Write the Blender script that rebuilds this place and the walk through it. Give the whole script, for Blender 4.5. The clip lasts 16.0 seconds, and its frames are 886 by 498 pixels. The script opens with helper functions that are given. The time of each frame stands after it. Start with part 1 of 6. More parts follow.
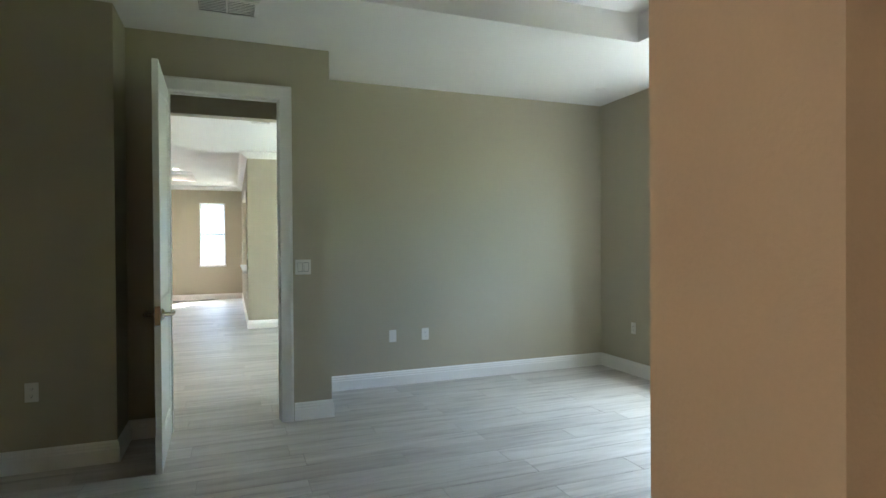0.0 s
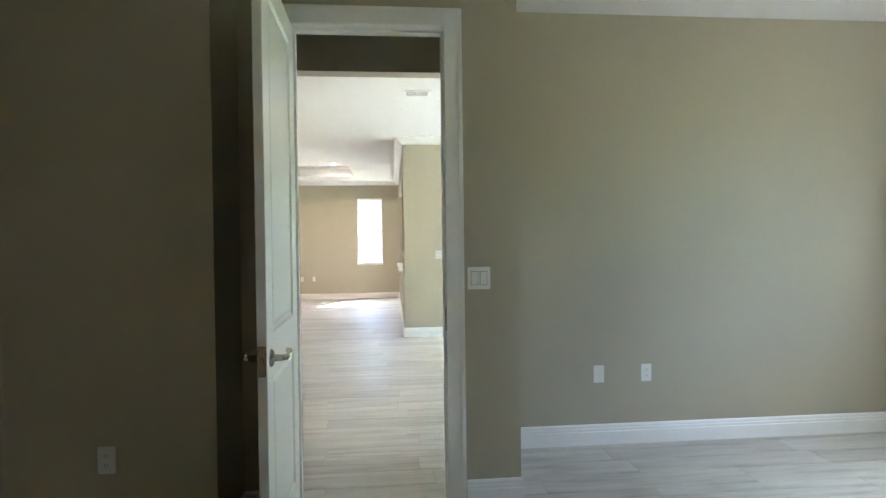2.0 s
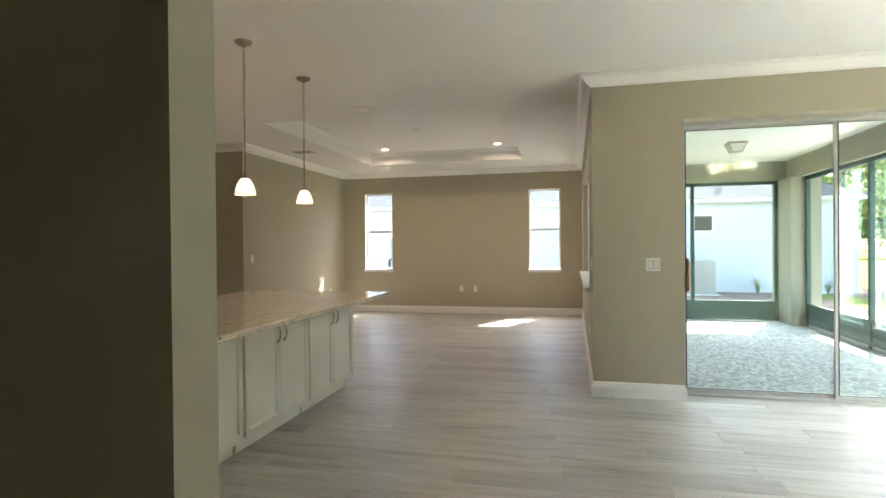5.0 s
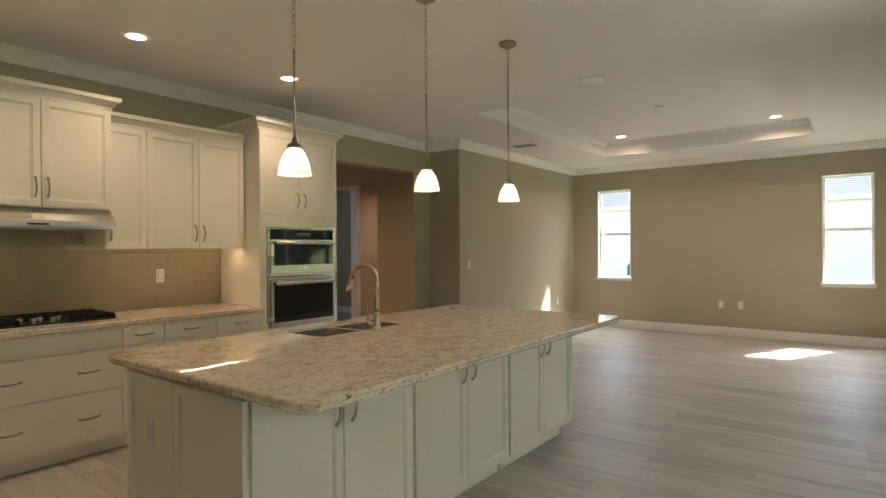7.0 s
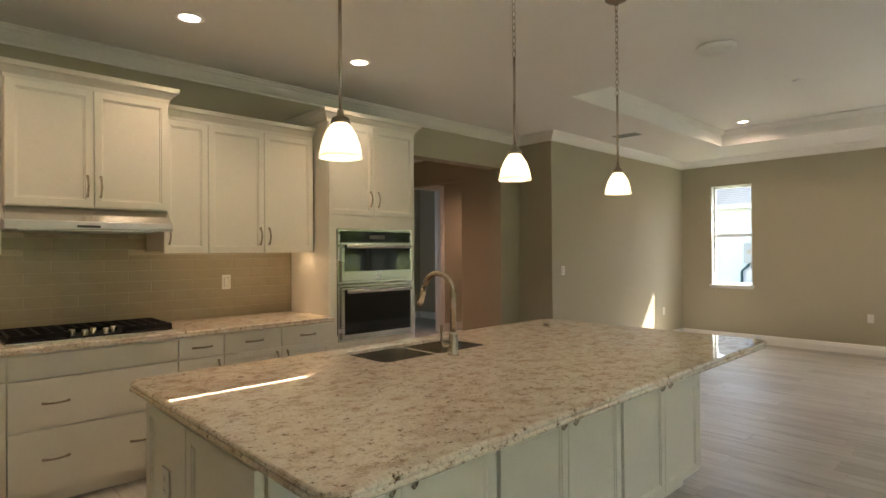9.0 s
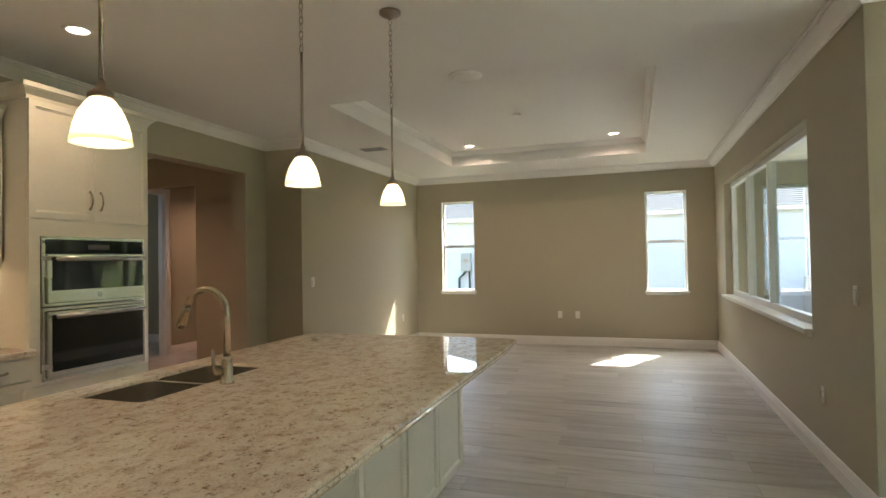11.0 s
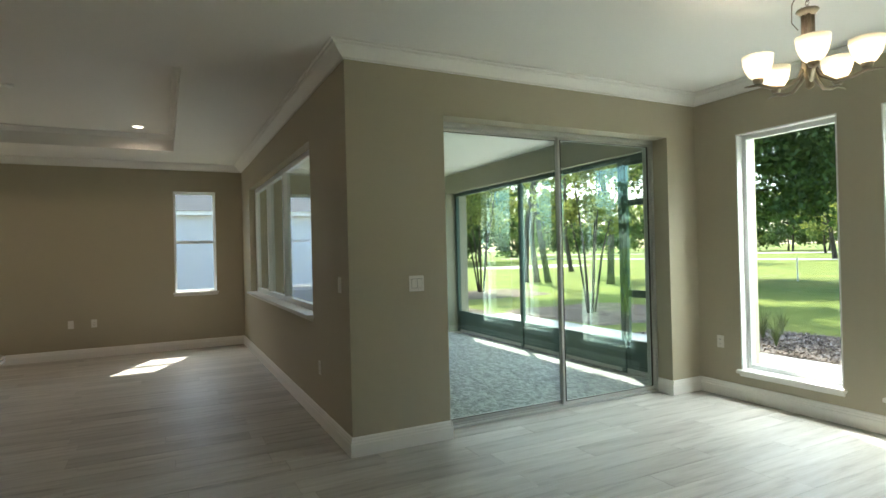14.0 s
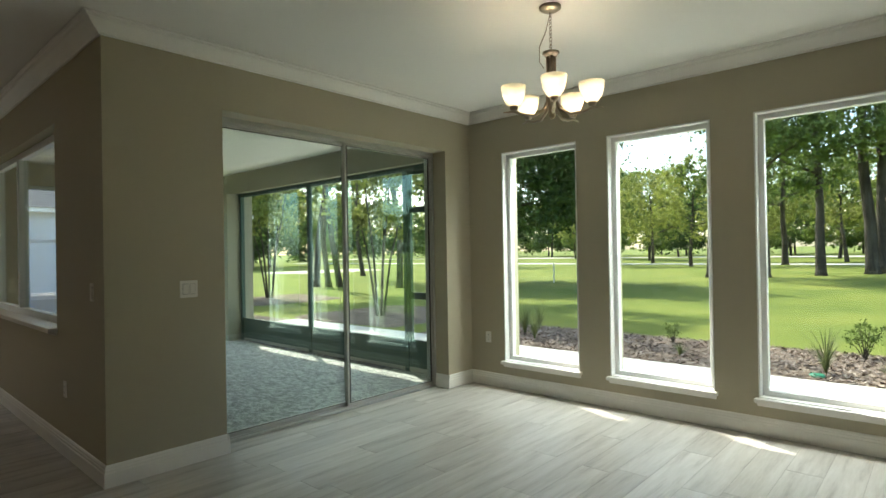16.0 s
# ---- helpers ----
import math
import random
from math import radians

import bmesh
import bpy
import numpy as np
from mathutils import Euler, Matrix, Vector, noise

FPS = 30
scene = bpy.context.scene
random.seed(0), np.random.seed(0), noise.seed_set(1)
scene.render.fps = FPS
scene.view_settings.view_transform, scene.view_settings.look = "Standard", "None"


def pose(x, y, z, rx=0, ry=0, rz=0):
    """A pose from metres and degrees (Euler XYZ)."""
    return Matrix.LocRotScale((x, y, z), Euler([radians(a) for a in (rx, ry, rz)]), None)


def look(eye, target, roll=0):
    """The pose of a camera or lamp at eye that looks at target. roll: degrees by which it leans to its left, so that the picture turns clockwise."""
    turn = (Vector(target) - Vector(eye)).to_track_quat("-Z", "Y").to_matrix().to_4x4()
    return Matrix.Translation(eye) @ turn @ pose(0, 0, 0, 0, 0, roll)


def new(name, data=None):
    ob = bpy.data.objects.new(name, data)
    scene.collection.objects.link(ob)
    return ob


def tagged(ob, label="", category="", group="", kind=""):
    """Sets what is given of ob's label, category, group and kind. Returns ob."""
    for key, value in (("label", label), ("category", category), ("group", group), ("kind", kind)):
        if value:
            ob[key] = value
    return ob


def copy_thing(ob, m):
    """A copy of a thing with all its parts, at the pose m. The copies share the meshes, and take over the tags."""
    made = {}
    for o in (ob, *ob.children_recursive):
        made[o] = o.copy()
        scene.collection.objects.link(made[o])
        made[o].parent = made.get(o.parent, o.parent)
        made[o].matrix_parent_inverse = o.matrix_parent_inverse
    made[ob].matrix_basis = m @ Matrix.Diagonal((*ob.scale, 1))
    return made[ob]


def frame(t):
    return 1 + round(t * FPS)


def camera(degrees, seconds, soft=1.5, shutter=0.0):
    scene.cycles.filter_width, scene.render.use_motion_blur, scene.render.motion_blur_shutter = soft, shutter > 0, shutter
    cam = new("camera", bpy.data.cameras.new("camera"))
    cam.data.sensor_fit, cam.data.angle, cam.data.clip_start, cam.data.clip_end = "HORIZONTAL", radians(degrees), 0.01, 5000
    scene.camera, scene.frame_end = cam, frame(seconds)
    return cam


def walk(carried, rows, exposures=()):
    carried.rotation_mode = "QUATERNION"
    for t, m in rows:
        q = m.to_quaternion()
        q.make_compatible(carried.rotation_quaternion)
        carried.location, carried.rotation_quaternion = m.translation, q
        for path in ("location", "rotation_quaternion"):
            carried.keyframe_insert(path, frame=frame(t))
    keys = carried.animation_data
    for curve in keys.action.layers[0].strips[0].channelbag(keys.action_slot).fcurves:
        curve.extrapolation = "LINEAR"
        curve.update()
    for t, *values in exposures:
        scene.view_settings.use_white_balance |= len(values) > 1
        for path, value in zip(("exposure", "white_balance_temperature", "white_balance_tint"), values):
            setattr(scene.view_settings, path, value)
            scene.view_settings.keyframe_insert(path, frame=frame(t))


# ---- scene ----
cam = camera(77.2, 16.0)
PATH = [
    (0, (0.27, 0.566, 1.332), (0.979, 2.436, 1.317), -0.4),
    (0.5, (0.31, 0.862, 1.333), (0.817, 2.797, 1.317), -0.3),
    (1, (0.33, 1.253, 1.332), (0.713, 3.216, 1.313), -0.3),
    (1.5, (0.325, 1.644, 1.326), (0.598, 3.625, 1.306), -0.3),
    (2, (0.332, 2.104, 1.359), (0.515, 4.096, 1.332), -0.7),
    (2.5, (0.401, 2.599, 1.344), (0.489, 4.597, 1.322), -0.8),
    (3, (0.416, 3.046, 1.337), (0.392, 5.046, 1.315), -0.9),
    (3.2, (0.417, 3.212, 1.345), (0.343, 5.21, 1.324), -0.7),
    (5.3, (0.307, 5.093, 1.357), (-0.24, 7.017, 1.346), -0.6),
    (5.5, (0.29, 5.191, 1.357), (-0.325, 7.094, 1.348), -0.6),
    (6, (0.219, 5.519, 1.4), (-0.564, 7.359, 1.39), -0.4),
    (6.5, (0.119, 5.811, 1.405), (-0.872, 7.548, 1.397), -0.6),
    (7, (0.021, 6.03, 1.404), (-1.194, 7.619, 1.403), -0.4),
    (7.5, (-0.122, 6.223, 1.397), (-1.492, 7.68, 1.4), -0.5),
    (8, (-0.252, 6.361, 1.404), (-1.704, 7.737, 1.409), -0.4),
    (8.2, (-0.292, 6.411, 1.406), (-1.762, 7.767, 1.41), -0.5),
    (10.3, (-0.655, 6.585, 1.426), (-1.76, 8.252, 1.462), -0.4),
    (10.5, (-0.709, 6.565, 1.424), (-1.674, 8.316, 1.461), -0.5),
    (11, (-0.691, 6.51, 1.419), (-1.337, 8.403, 1.457), -1.0),
    (11.5, (-0.663, 6.491, 1.408), (-1.054, 8.453, 1.443), -1.0),
    (12, (-0.684, 6.428, 1.407), (-0.854, 8.421, 1.439), -1.2),
    (12.5, (-0.642, 6.422, 1.398), (-0.584, 8.421, 1.43), -1.5),
    (13, (-0.628, 6.393, 1.392), (-0.31, 8.368, 1.417), -1.5),
    (13.5, (-0.617, 6.361, 1.39), (0.008, 8.261, 1.408), -1.4),
    (14, (-0.631, 6.309, 1.397), (0.267, 8.096, 1.407), -1.4),
    (14.5, (-0.611, 6.278, 1.394), (0.502, 7.94, 1.398), -1.2),
    (15, (-0.611, 6.264, 1.38), (0.66, 7.807, 1.389), -1.1),
    (15.5, (-0.617, 6.252, 1.391), (0.772, 7.691, 1.399), -1.1),
    (16, (-0.605, 6.236, 1.39), (0.876, 7.58, 1.401), -1.0),
]
EXPOSURES = [
    (0.0, 4.5, 5650, 6), (1.2, 4.75, 5750, 8), (3.0, 4.75, 5850, 12), (5.5, 3.5, 6600, 11), (8.0, 3.6, 6700, 10), (10.5, 3.4, 6700, 9), (12.5, 3.25, 6350, 5), (14.5, 2.2, 6450, 3), (16.0, 1.88, 6750, 3),
]
walk(cam, [(t, look(eye, target, roll)) for t, eye, target, roll in PATH], EXPOSURES)

# ---- daylight ----
SUN_AZ, SUN_EL = 25.0, 49.0          # degrees from +y towards +x, and above the horizon
world = bpy.data.worlds.new("sky")
scene.world = world
world.use_nodes = True
wn = world.node_tree.nodes
sky = wn.new("ShaderNodeTexSky")
sky.sky_type = "NISHITA"
sky.sun_disc = False
sky.sun_elevation = radians(SUN_EL)
sky.sun_rotation = radians(SUN_AZ)
sky.air_density, sky.dust_density, sky.ozone_density = 1.0, 1.6, 1.0
wn["Background"].inputs[1].default_value = 0.15
world.node_tree.links.new(sky.outputs[0], wn["Background"].inputs[0])
sun_data = bpy.data.lights.new("sun", "SUN")
sun_data.energy, sun_data.angle, sun_data.color = 2.6, radians(0.53), (1.0, 0.95, 0.87)
sun = new("sun", sun_data)
sa, se = radians(SUN_AZ), radians(SUN_EL)
sun.matrix_world = look((30 * math.sin(sa) * math.cos(se), 30 * math.cos(sa) * math.cos(se), 30 * math.sin(se)), (0, 0, 0))
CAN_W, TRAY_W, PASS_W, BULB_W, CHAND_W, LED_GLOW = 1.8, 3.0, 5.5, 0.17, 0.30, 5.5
FILL_BED, FILL_DIN, FILL_NOR = 16.0, 68.0, 7.0
WARM, WARMER = (1.0, 0.82, 0.60), (1.0, 0.72, 0.45)


# ---- materials ----
def nodes_of(name):
    m = bpy.data.materials.new(name)
    m.use_nodes = True
    nt = m.node_tree
    return m, nt, nt.nodes["Principled BSDF"]


def nd(nt, kind, **sockets):
    n = nt.nodes.new(kind)
    for k, v in sockets.items():
        n.inputs[k.replace("_", " ")].default_value = v
    return n


def coords(nt, scale=(1, 1, 1)):
    tc = nt.nodes.new("ShaderNodeNewGeometry")
    mp = nt.nodes.new("ShaderNodeMapping")
    mp.inputs["Scale"].default_value = scale
    nt.links.new(tc.outputs["Position"], mp.inputs["Vector"])
    return mp.outputs["Vector"]


def ramp(nt, fac, stops):
    r = nt.nodes.new("ShaderNodeValToRGB")
    while len(r.color_ramp.elements) < len(stops):
        r.color_ramp.elements.new(0.5)
    for e, (p, c) in zip(r.color_ramp.elements, stops):
        e.position, e.color = p, (*c, 1)
    nt.links.new(fac, r.inputs[0])
    return r.outputs[0]


def noise_tex(nt, vec, scale, detail=3.0, rough=0.55):
    n = nd(nt, "ShaderNodeTexNoise", Scale=scale, Detail=detail, Roughness=rough)
    nt.links.new(vec, n.inputs["Vector"])
    return n.outputs[0]


def bump(nt, bsdf, height, strength, distance):
    b = nd(nt, "ShaderNodeBump", Strength=strength, Distance=distance)
    nt.links.new(height, b.inputs["Height"])
    nt.links.new(b.outputs[0], bsdf.inputs["Normal"])


def tint(c, k):
    return tuple(min(1.0, max(0.0, v * k)) for v in c)


def surface(name, c, rough=0.5, metal=0.0, vary=0.06, big=0.8, fine=40.0, relief=0.0, stretch=(1, 1, 1), spec=0.5, rvary=0.05):
    """Paint, metal or plaster: two scales of tone, a little uneven gloss, fine relief."""
    m, nt, b = nodes_of(name)
    v = coords(nt, stretch)
    big_n, fine_n = noise_tex(nt, v, big, 4), noise_tex(nt, v, fine, 3)
    mix = nt.nodes.new("ShaderNodeMath")
    mix.operation = "MULTIPLY_ADD"
    mix.inputs[1].default_value = 0.45
    nt.links.new(fine_n, mix.inputs[0])
    half = nt.nodes.new("ShaderNodeMath")
    half.operation = "MULTIPLY"
    half.inputs[1].default_value = 0.55
    nt.links.new(big_n, half.inputs[0])
    nt.links.new(half.outputs[0], mix.inputs[2])
    nt.links.new(ramp(nt, mix.outputs[0], [(0.3, tint(c, 1 - vary)), (0.7, tint(c, 1 + vary))]), b.inputs["Base Color"])
    rr = nd(nt, "ShaderNodeMapRange", To_Min=max(0.02, rough - rvary), To_Max=min(1, rough + rvary))
    nt.links.new(big_n, rr.inputs["Value"])
    nt.links.new(rr.outputs[0], b.inputs["Roughness"])
    b.inputs["Metallic"].default_value = metal
    b.inputs["Specular IOR Level"].default_value = spec
    if relief:
        bump(nt, b, fine_n, 0.5, relief)
    return m


def emitter(name, c, strength, rough=0.4):
    m, nt, b = nodes_of(name)
    b.inputs["Base Color"].default_value = (0.9, 0.88, 0.82, 1)
    b.inputs["Roughness"].default_value = rough
    b.inputs["Emission Color"].default_value = (*c, 1)
    b.inputs["Emission Strength"].default_value = strength
    return m


def frosted(name, c, glow_c, glow):
    """Frosted lamp glass: lets the bulb's light through, with a faint glow of its own."""
    m, nt, b = nodes_of(name)
    v = coords(nt)
    cloud = noise_tex(nt, v, 22.0, 4)
    nt.links.new(ramp(nt, cloud, [(0.3, tint(c, 0.93)), (0.7, c)]), b.inputs["Base Color"])
    b.inputs["Roughness"].default_value = 0.3
    b.inputs["Emission Color"].default_value = (*glow_c, 1)
    b.inputs["Emission Strength"].default_value = glow
    tl = nt.nodes.new("ShaderNodeBsdfTranslucent")
    tl.inputs[0].default_value = (*c, 1)
    mx = nt.nodes.new("ShaderNodeMixShader")
    mx.inputs[0].default_value = 0.5
    nt.links.new(b.outputs[0], mx.inputs[1])
    nt.links.new(tl.outputs[0], mx.inputs[2])
    nt.links.new(mx.outputs[0], nt.nodes["Material Output"].inputs[0])
    return m


def glass(name, c, gloss=1.0, sheen=(1.0, 1.0, 1.0)):
    """A thin pane: clear or tinted, mirror gloss by Fresnel."""
    m, nt, b = nodes_of(name)
    nt.nodes.remove(b)
    tr = nt.nodes.new("ShaderNodeBsdfTransparent")
    tr.inputs[0].default_value = (*c, 1)
    gl = nt.nodes.new("ShaderNodeBsdfGlossy")
    gl.inputs["Roughness"].default_value = 0.01
    gl.inputs["Color"].default_value = (*sheen, 1)
    lw = nd(nt, "ShaderNodeLayerWeight", Blend=0.5)
    pw = nt.nodes.new("ShaderNodeMath")
    pw.operation = "POWER"
    pw.inputs[1].default_value = 5.0
    nt.links.new(lw.outputs["Facing"], pw.inputs[0])
    mu = nt.nodes.new("ShaderNodeMath")
    mu.operation = "MULTIPLY_ADD"
    mu.inputs[1].default_value, mu.inputs[2].default_value = 0.9, 0.035 * gloss
    nt.links.new(pw.outputs[0], mu.inputs[0])
    mx = nt.nodes.new("ShaderNodeMixShader")
    nt.links.new(mu.outputs[0], mx.inputs[0])
    nt.links.new(tr.outputs[0], mx.inputs[1])
    nt.links.new(gl.outputs[0], mx.inputs[2])
    nt.links.new(mx.outputs[0], nt.nodes["Material Output"].inputs[0])
    return m


def plank_mat():
    """Grey-beige wood-look porcelain: long grain along x, tone by piece."""
    m, nt, b = nodes_of("wood_look_tile")
    v = coords(nt, (0.9, 9.0, 1.0))
    info = nt.nodes.new("ShaderNodeObjectInfo")
    geo = nt.nodes.new("ShaderNodeNewGeometry")
    add = nt.nodes.new("ShaderNodeMath")
    add.operation = "ADD"
    nt.links.new(info.outputs["Random"], add.inputs[0])
    nt.links.new(geo.outputs["Random Per Island"], add.inputs[1])
    fr = nt.nodes.new("ShaderNodeMath")
    fr.operation = "FRACT"
    nt.links.new(add.outputs[0], fr.inputs[0])
    off = nt.nodes.new("ShaderNodeVectorMath")
    off.operation = "MULTIPLY_ADD"
    off.inputs[1].default_value = (37.0, 53.0, 0.0)
    comb = nt.nodes.new("ShaderNodeCombineXYZ")
    nt.links.new(fr.outputs[0], comb.inputs[0])
    nt.links.new(fr.outputs[0], comb.inputs[1])
    nt.links.new(comb.outputs[0], off.inputs[0])
    nt.links.new(v, off.inputs[2])
    vec = off.outputs[0]
    g1, g2 = noise_tex(nt, vec, 1.6, 5, 0.62), noise_tex(nt, vec, 9.0, 4, 0.6)
    c1 = ramp(nt, g1, [(0.28, (0.40, 0.37, 0.335)), (0.46, (0.58, 0.55, 0.505)), (0.72, (0.70, 0.675, 0.635))])
    c2 = ramp(nt, g2, [(0.3, (0.78, 0.76, 0.73)), (0.6, (1.0, 1.0, 1.0))])
    mul = nt.nodes.new("ShaderNodeMix")
    mul.data_type, mul.blend_type = "RGBA", "MULTIPLY"
    mul.inputs[0].default_value = 0.4
    nt.links.new(c1, mul.inputs[6])
    nt.links.new(c2, mul.inputs[7])
    tone = ramp(nt, fr.outputs[0], [(0.0, (0.78, 0.765, 0.75)), (0.3, (0.88, 0.87, 0.86)), (1.0, (1.0, 0.99, 0.98))])
    mul2 = nt.nodes.new("ShaderNodeMix")
    mul2.data_type, mul2.blend_type = "RGBA", "MULTIPLY"
    mul2.inputs[0].default_value = 1.0
    nt.links.new(mul.outputs[2], mul2.inputs[6])
    nt.links.new(tone, mul2.inputs[7])
    nt.links.new(mul2.outputs[2], b.inputs["Base Color"])
    rr = nd(nt, "ShaderNodeMapRange", To_Min=0.36, To_Max=0.52)
    nt.links.new(g2, rr.inputs["Value"])
    nt.links.new(rr.outputs[0], b.inputs["Roughness"])
    bump(nt, b, g2, 0.25, 0.002)
    return m


def granite_mat():
    """Polished beige stone: cloudy cream ground, tan drifts, dark brown flecks."""
    m, nt, b = nodes_of("beige_granite")
    v = coords(nt, (1.2, 0.85, 1.0))
    n1, n2, n3 = noise_tex(nt, v, 13.0, 7, 0.72), noise_tex(nt, v, 42.0, 7, 0.78), noise_tex(nt, v, 130.0, 3, 0.6)
    c1 = ramp(nt, n1, [(0.34, (0.60, 0.46, 0.34)), (0.45, (0.80, 0.68, 0.56)), (0.55, (0.90, 0.81, 0.70)), (0.72, (0.87, 0.79, 0.69))])
    c2 = ramp(nt, n2, [(0.34, (0.035, 0.026, 0.02)), (0.385, (0.38, 0.285, 0.21)), (0.433, (0.94, 0.91, 0.87)), (0.6, (1.0, 1.0, 1.0))])
    c3 = ramp(nt, n3, [(0.30, (0.55, 0.50, 0.45)), (0.5, (1.0, 1.0, 1.0))])
    a = nt.nodes.new("ShaderNodeMix")
    a.data_type, a.blend_type = "RGBA", "MULTIPLY"
    a.inputs[0].default_value = 1.0
    nt.links.new(c1, a.inputs[6])
    nt.links.new(c2, a.inputs[7])
    d = nt.nodes.new("ShaderNodeMix")
    d.data_type, d.blend_type = "RGBA", "MULTIPLY"
    d.inputs[0].default_value = 0.6
    nt.links.new(a.outputs[2], d.inputs[6])
    nt.links.new(c3, d.inputs[7])
    nt.links.new(d.outputs[2], b.inputs["Base Color"])
    b.inputs["Roughness"].default_value = 0.02
    b.inputs["Specular IOR Level"].default_value = 0.6
    return m


def patchy(name, stops, scale, fine, rough=0.9, relief=0.01, stretch=(1, 1, 1), island=False):
    """Ground and leaves: a colour ramp over two noises."""
    m, nt, b = nodes_of(name)
    v = coords(nt, stretch)
    n1, n2 = noise_tex(nt, v, scale, 4), noise_tex(nt, v, fine, 4, 0.65)
    mean = nt.nodes.new("ShaderNodeMath")
    mean.operation = "ADD"
    nt.links.new(n1, mean.inputs[0])
    if island:
        geo = nt.nodes.new("ShaderNodeNewGeometry")
        nt.links.new(geo.outputs["Random Per Island"], mean.inputs[1])
    else:
        nt.links.new(n2, mean.inputs[1])
    hal = nt.nodes.new("ShaderNodeMath")
    hal.operation = "MULTIPLY"
    hal.inputs[1].default_value = 0.5
    nt.links.new(mean.outputs[0], hal.inputs[0])
    nt.links.new(ramp(nt, hal.outputs[0], stops), b.inputs["Base Color"])
    b.inputs["Roughness"].default_value = rough
    b.inputs["Specular IOR Level"].default_value = 0.3
    if relief:
        bump(nt, b, n2, 0.6, relief)
    return m


def leaf_mat(name, dark, light):
    """Leaves: tone by leaf and by clump, light shining through in the leaf's own colour."""
    m, nt, b = nodes_of(name)
    geo = nt.nodes.new("ShaderNodeNewGeometry")
    drift = noise_tex(nt, coords(nt), 0.6, 4)
    mean = nd(nt, "ShaderNodeMix", Factor=0.4)
    nt.links.new(geo.outputs["Random Per Island"], mean.inputs[2])
    nt.links.new(drift, mean.inputs[3])
    mid = tuple((p + q) / 2 for p, q in zip(dark, light))
    tone = ramp(nt, mean.outputs[0], [(0.12, tint(dark, 0.7)), (0.45, mid), (0.8, tint(light, 1.25))])
    nt.links.new(tone, b.inputs["Base Color"])
    b.inputs["Roughness"].default_value = 0.5
    b.inputs["Specular IOR Level"].default_value = 0.35
    tl = nt.nodes.new("ShaderNodeBsdfTranslucent")
    nt.links.new(tone, tl.inputs[0])
    mx = nt.nodes.new("ShaderNodeMixShader")
    mx.inputs[0].default_value = 0.45
    nt.links.new(b.outputs[0], mx.inputs[1])
    nt.links.new(tl.outputs[0], mx.inputs[2])
    nt.links.new(mx.outputs[0], nt.nodes["Material Output"].inputs[0])
    return m


PAINT = surface("greige_wall_paint", (0.46, 0.415, 0.305), 0.55, vary=0.035, big=0.5, fine=260.0, relief=0.0006, spec=0.35)
CEIL = surface("white_ceiling_paint", (0.85, 0.83, 0.79), 0.8, vary=0.03, big=0.5, fine=120.0, relief=0.0012, spec=0.2)
TRIM = surface("white_trim_paint", (0.87, 0.85, 0.81), 0.35, vary=0.025, big=1.2, fine=30.0)
VINYL = surface("white_window_vinyl", (0.82, 0.82, 0.80), 0.35, vary=0.02, big=2.0, fine=50.0)
DOORP = surface("white_door_paint", (0.80, 0.79, 0.74), 0.38, vary=0.03, big=1.0, fine=90.0, relief=0.0003)
CAB = surface("cream_cabinet_paint", (0.84, 0.80, 0.71), 0.38, vary=0.03, big=1.0, fine=40.0)
GAP = surface("dark_joint", (0.05, 0.045, 0.04), 0.9, vary=0.05)
GROUT = surface("grey_grout", (0.42, 0.39, 0.355), 0.9, vary=0.08, fine=60.0)
SETTING = surface("tan_tile_grout", (0.47, 0.40, 0.29), 0.85, vary=0.06, fine=60.0)
PLANK = plank_mat()
GRANITE = granite_mat()
STEEL = surface("brushed_steel", (0.60, 0.58, 0.55), 0.27, 1.0, vary=0.05, big=2.0, fine=60.0, stretch=(1, 0.06, 6))
SINKM = surface("satin_sink_steel", (0.60, 0.56, 0.51), 0.24, 1.0, vary=0.06, big=4.0, fine=60.0)
NICKEL = surface("brushed_nickel", (0.54, 0.48, 0.40), 0.22, 1.0, vary=0.05, big=8.0, fine=90.0)
BRONZE = surface("satin_bronze_nickel", (0.36, 0.30, 0.24), 0.35, 1.0, vary=0.08, big=8.0, fine=90.0)
BLACKG = surface("black_oven_glass", (0.012, 0.012, 0.014), 0.04, vary=0.1, big=3.0, rvary=0.015, spec=0.45)
IRON = surface("black_cast_iron", (0.012, 0.011, 0.011), 0.7, vary=0.2, fine=150.0, relief=0.0008, spec=0.18)
PLATE = surface("white_plastic_plate", (0.80, 0.78, 0.73), 0.4, vary=0.02)
SLOT = surface("dark_slot", (0.10, 0.09, 0.08), 0.6)
SUBWAY = surface("glazed_beige_tile", (0.335, 0.28, 0.19), 0.30, vary=0.09, big=3.0, fine=14.0, spec=0.6)
SHADE = frosted("lit_frosted_glass", (0.92, 0.87, 0.76), WARM, 0.022)
BOWL = frosted("lit_alabaster_glass", (0.93, 0.89, 0.79), (1.0, 0.86, 0.66), 0.05)
LEDM = emitter("led_dot", WARMER, LED_GLOW)
CANM = emitter("lit_downlight_lens", (1.0, 0.88, 0.72), 1.6)
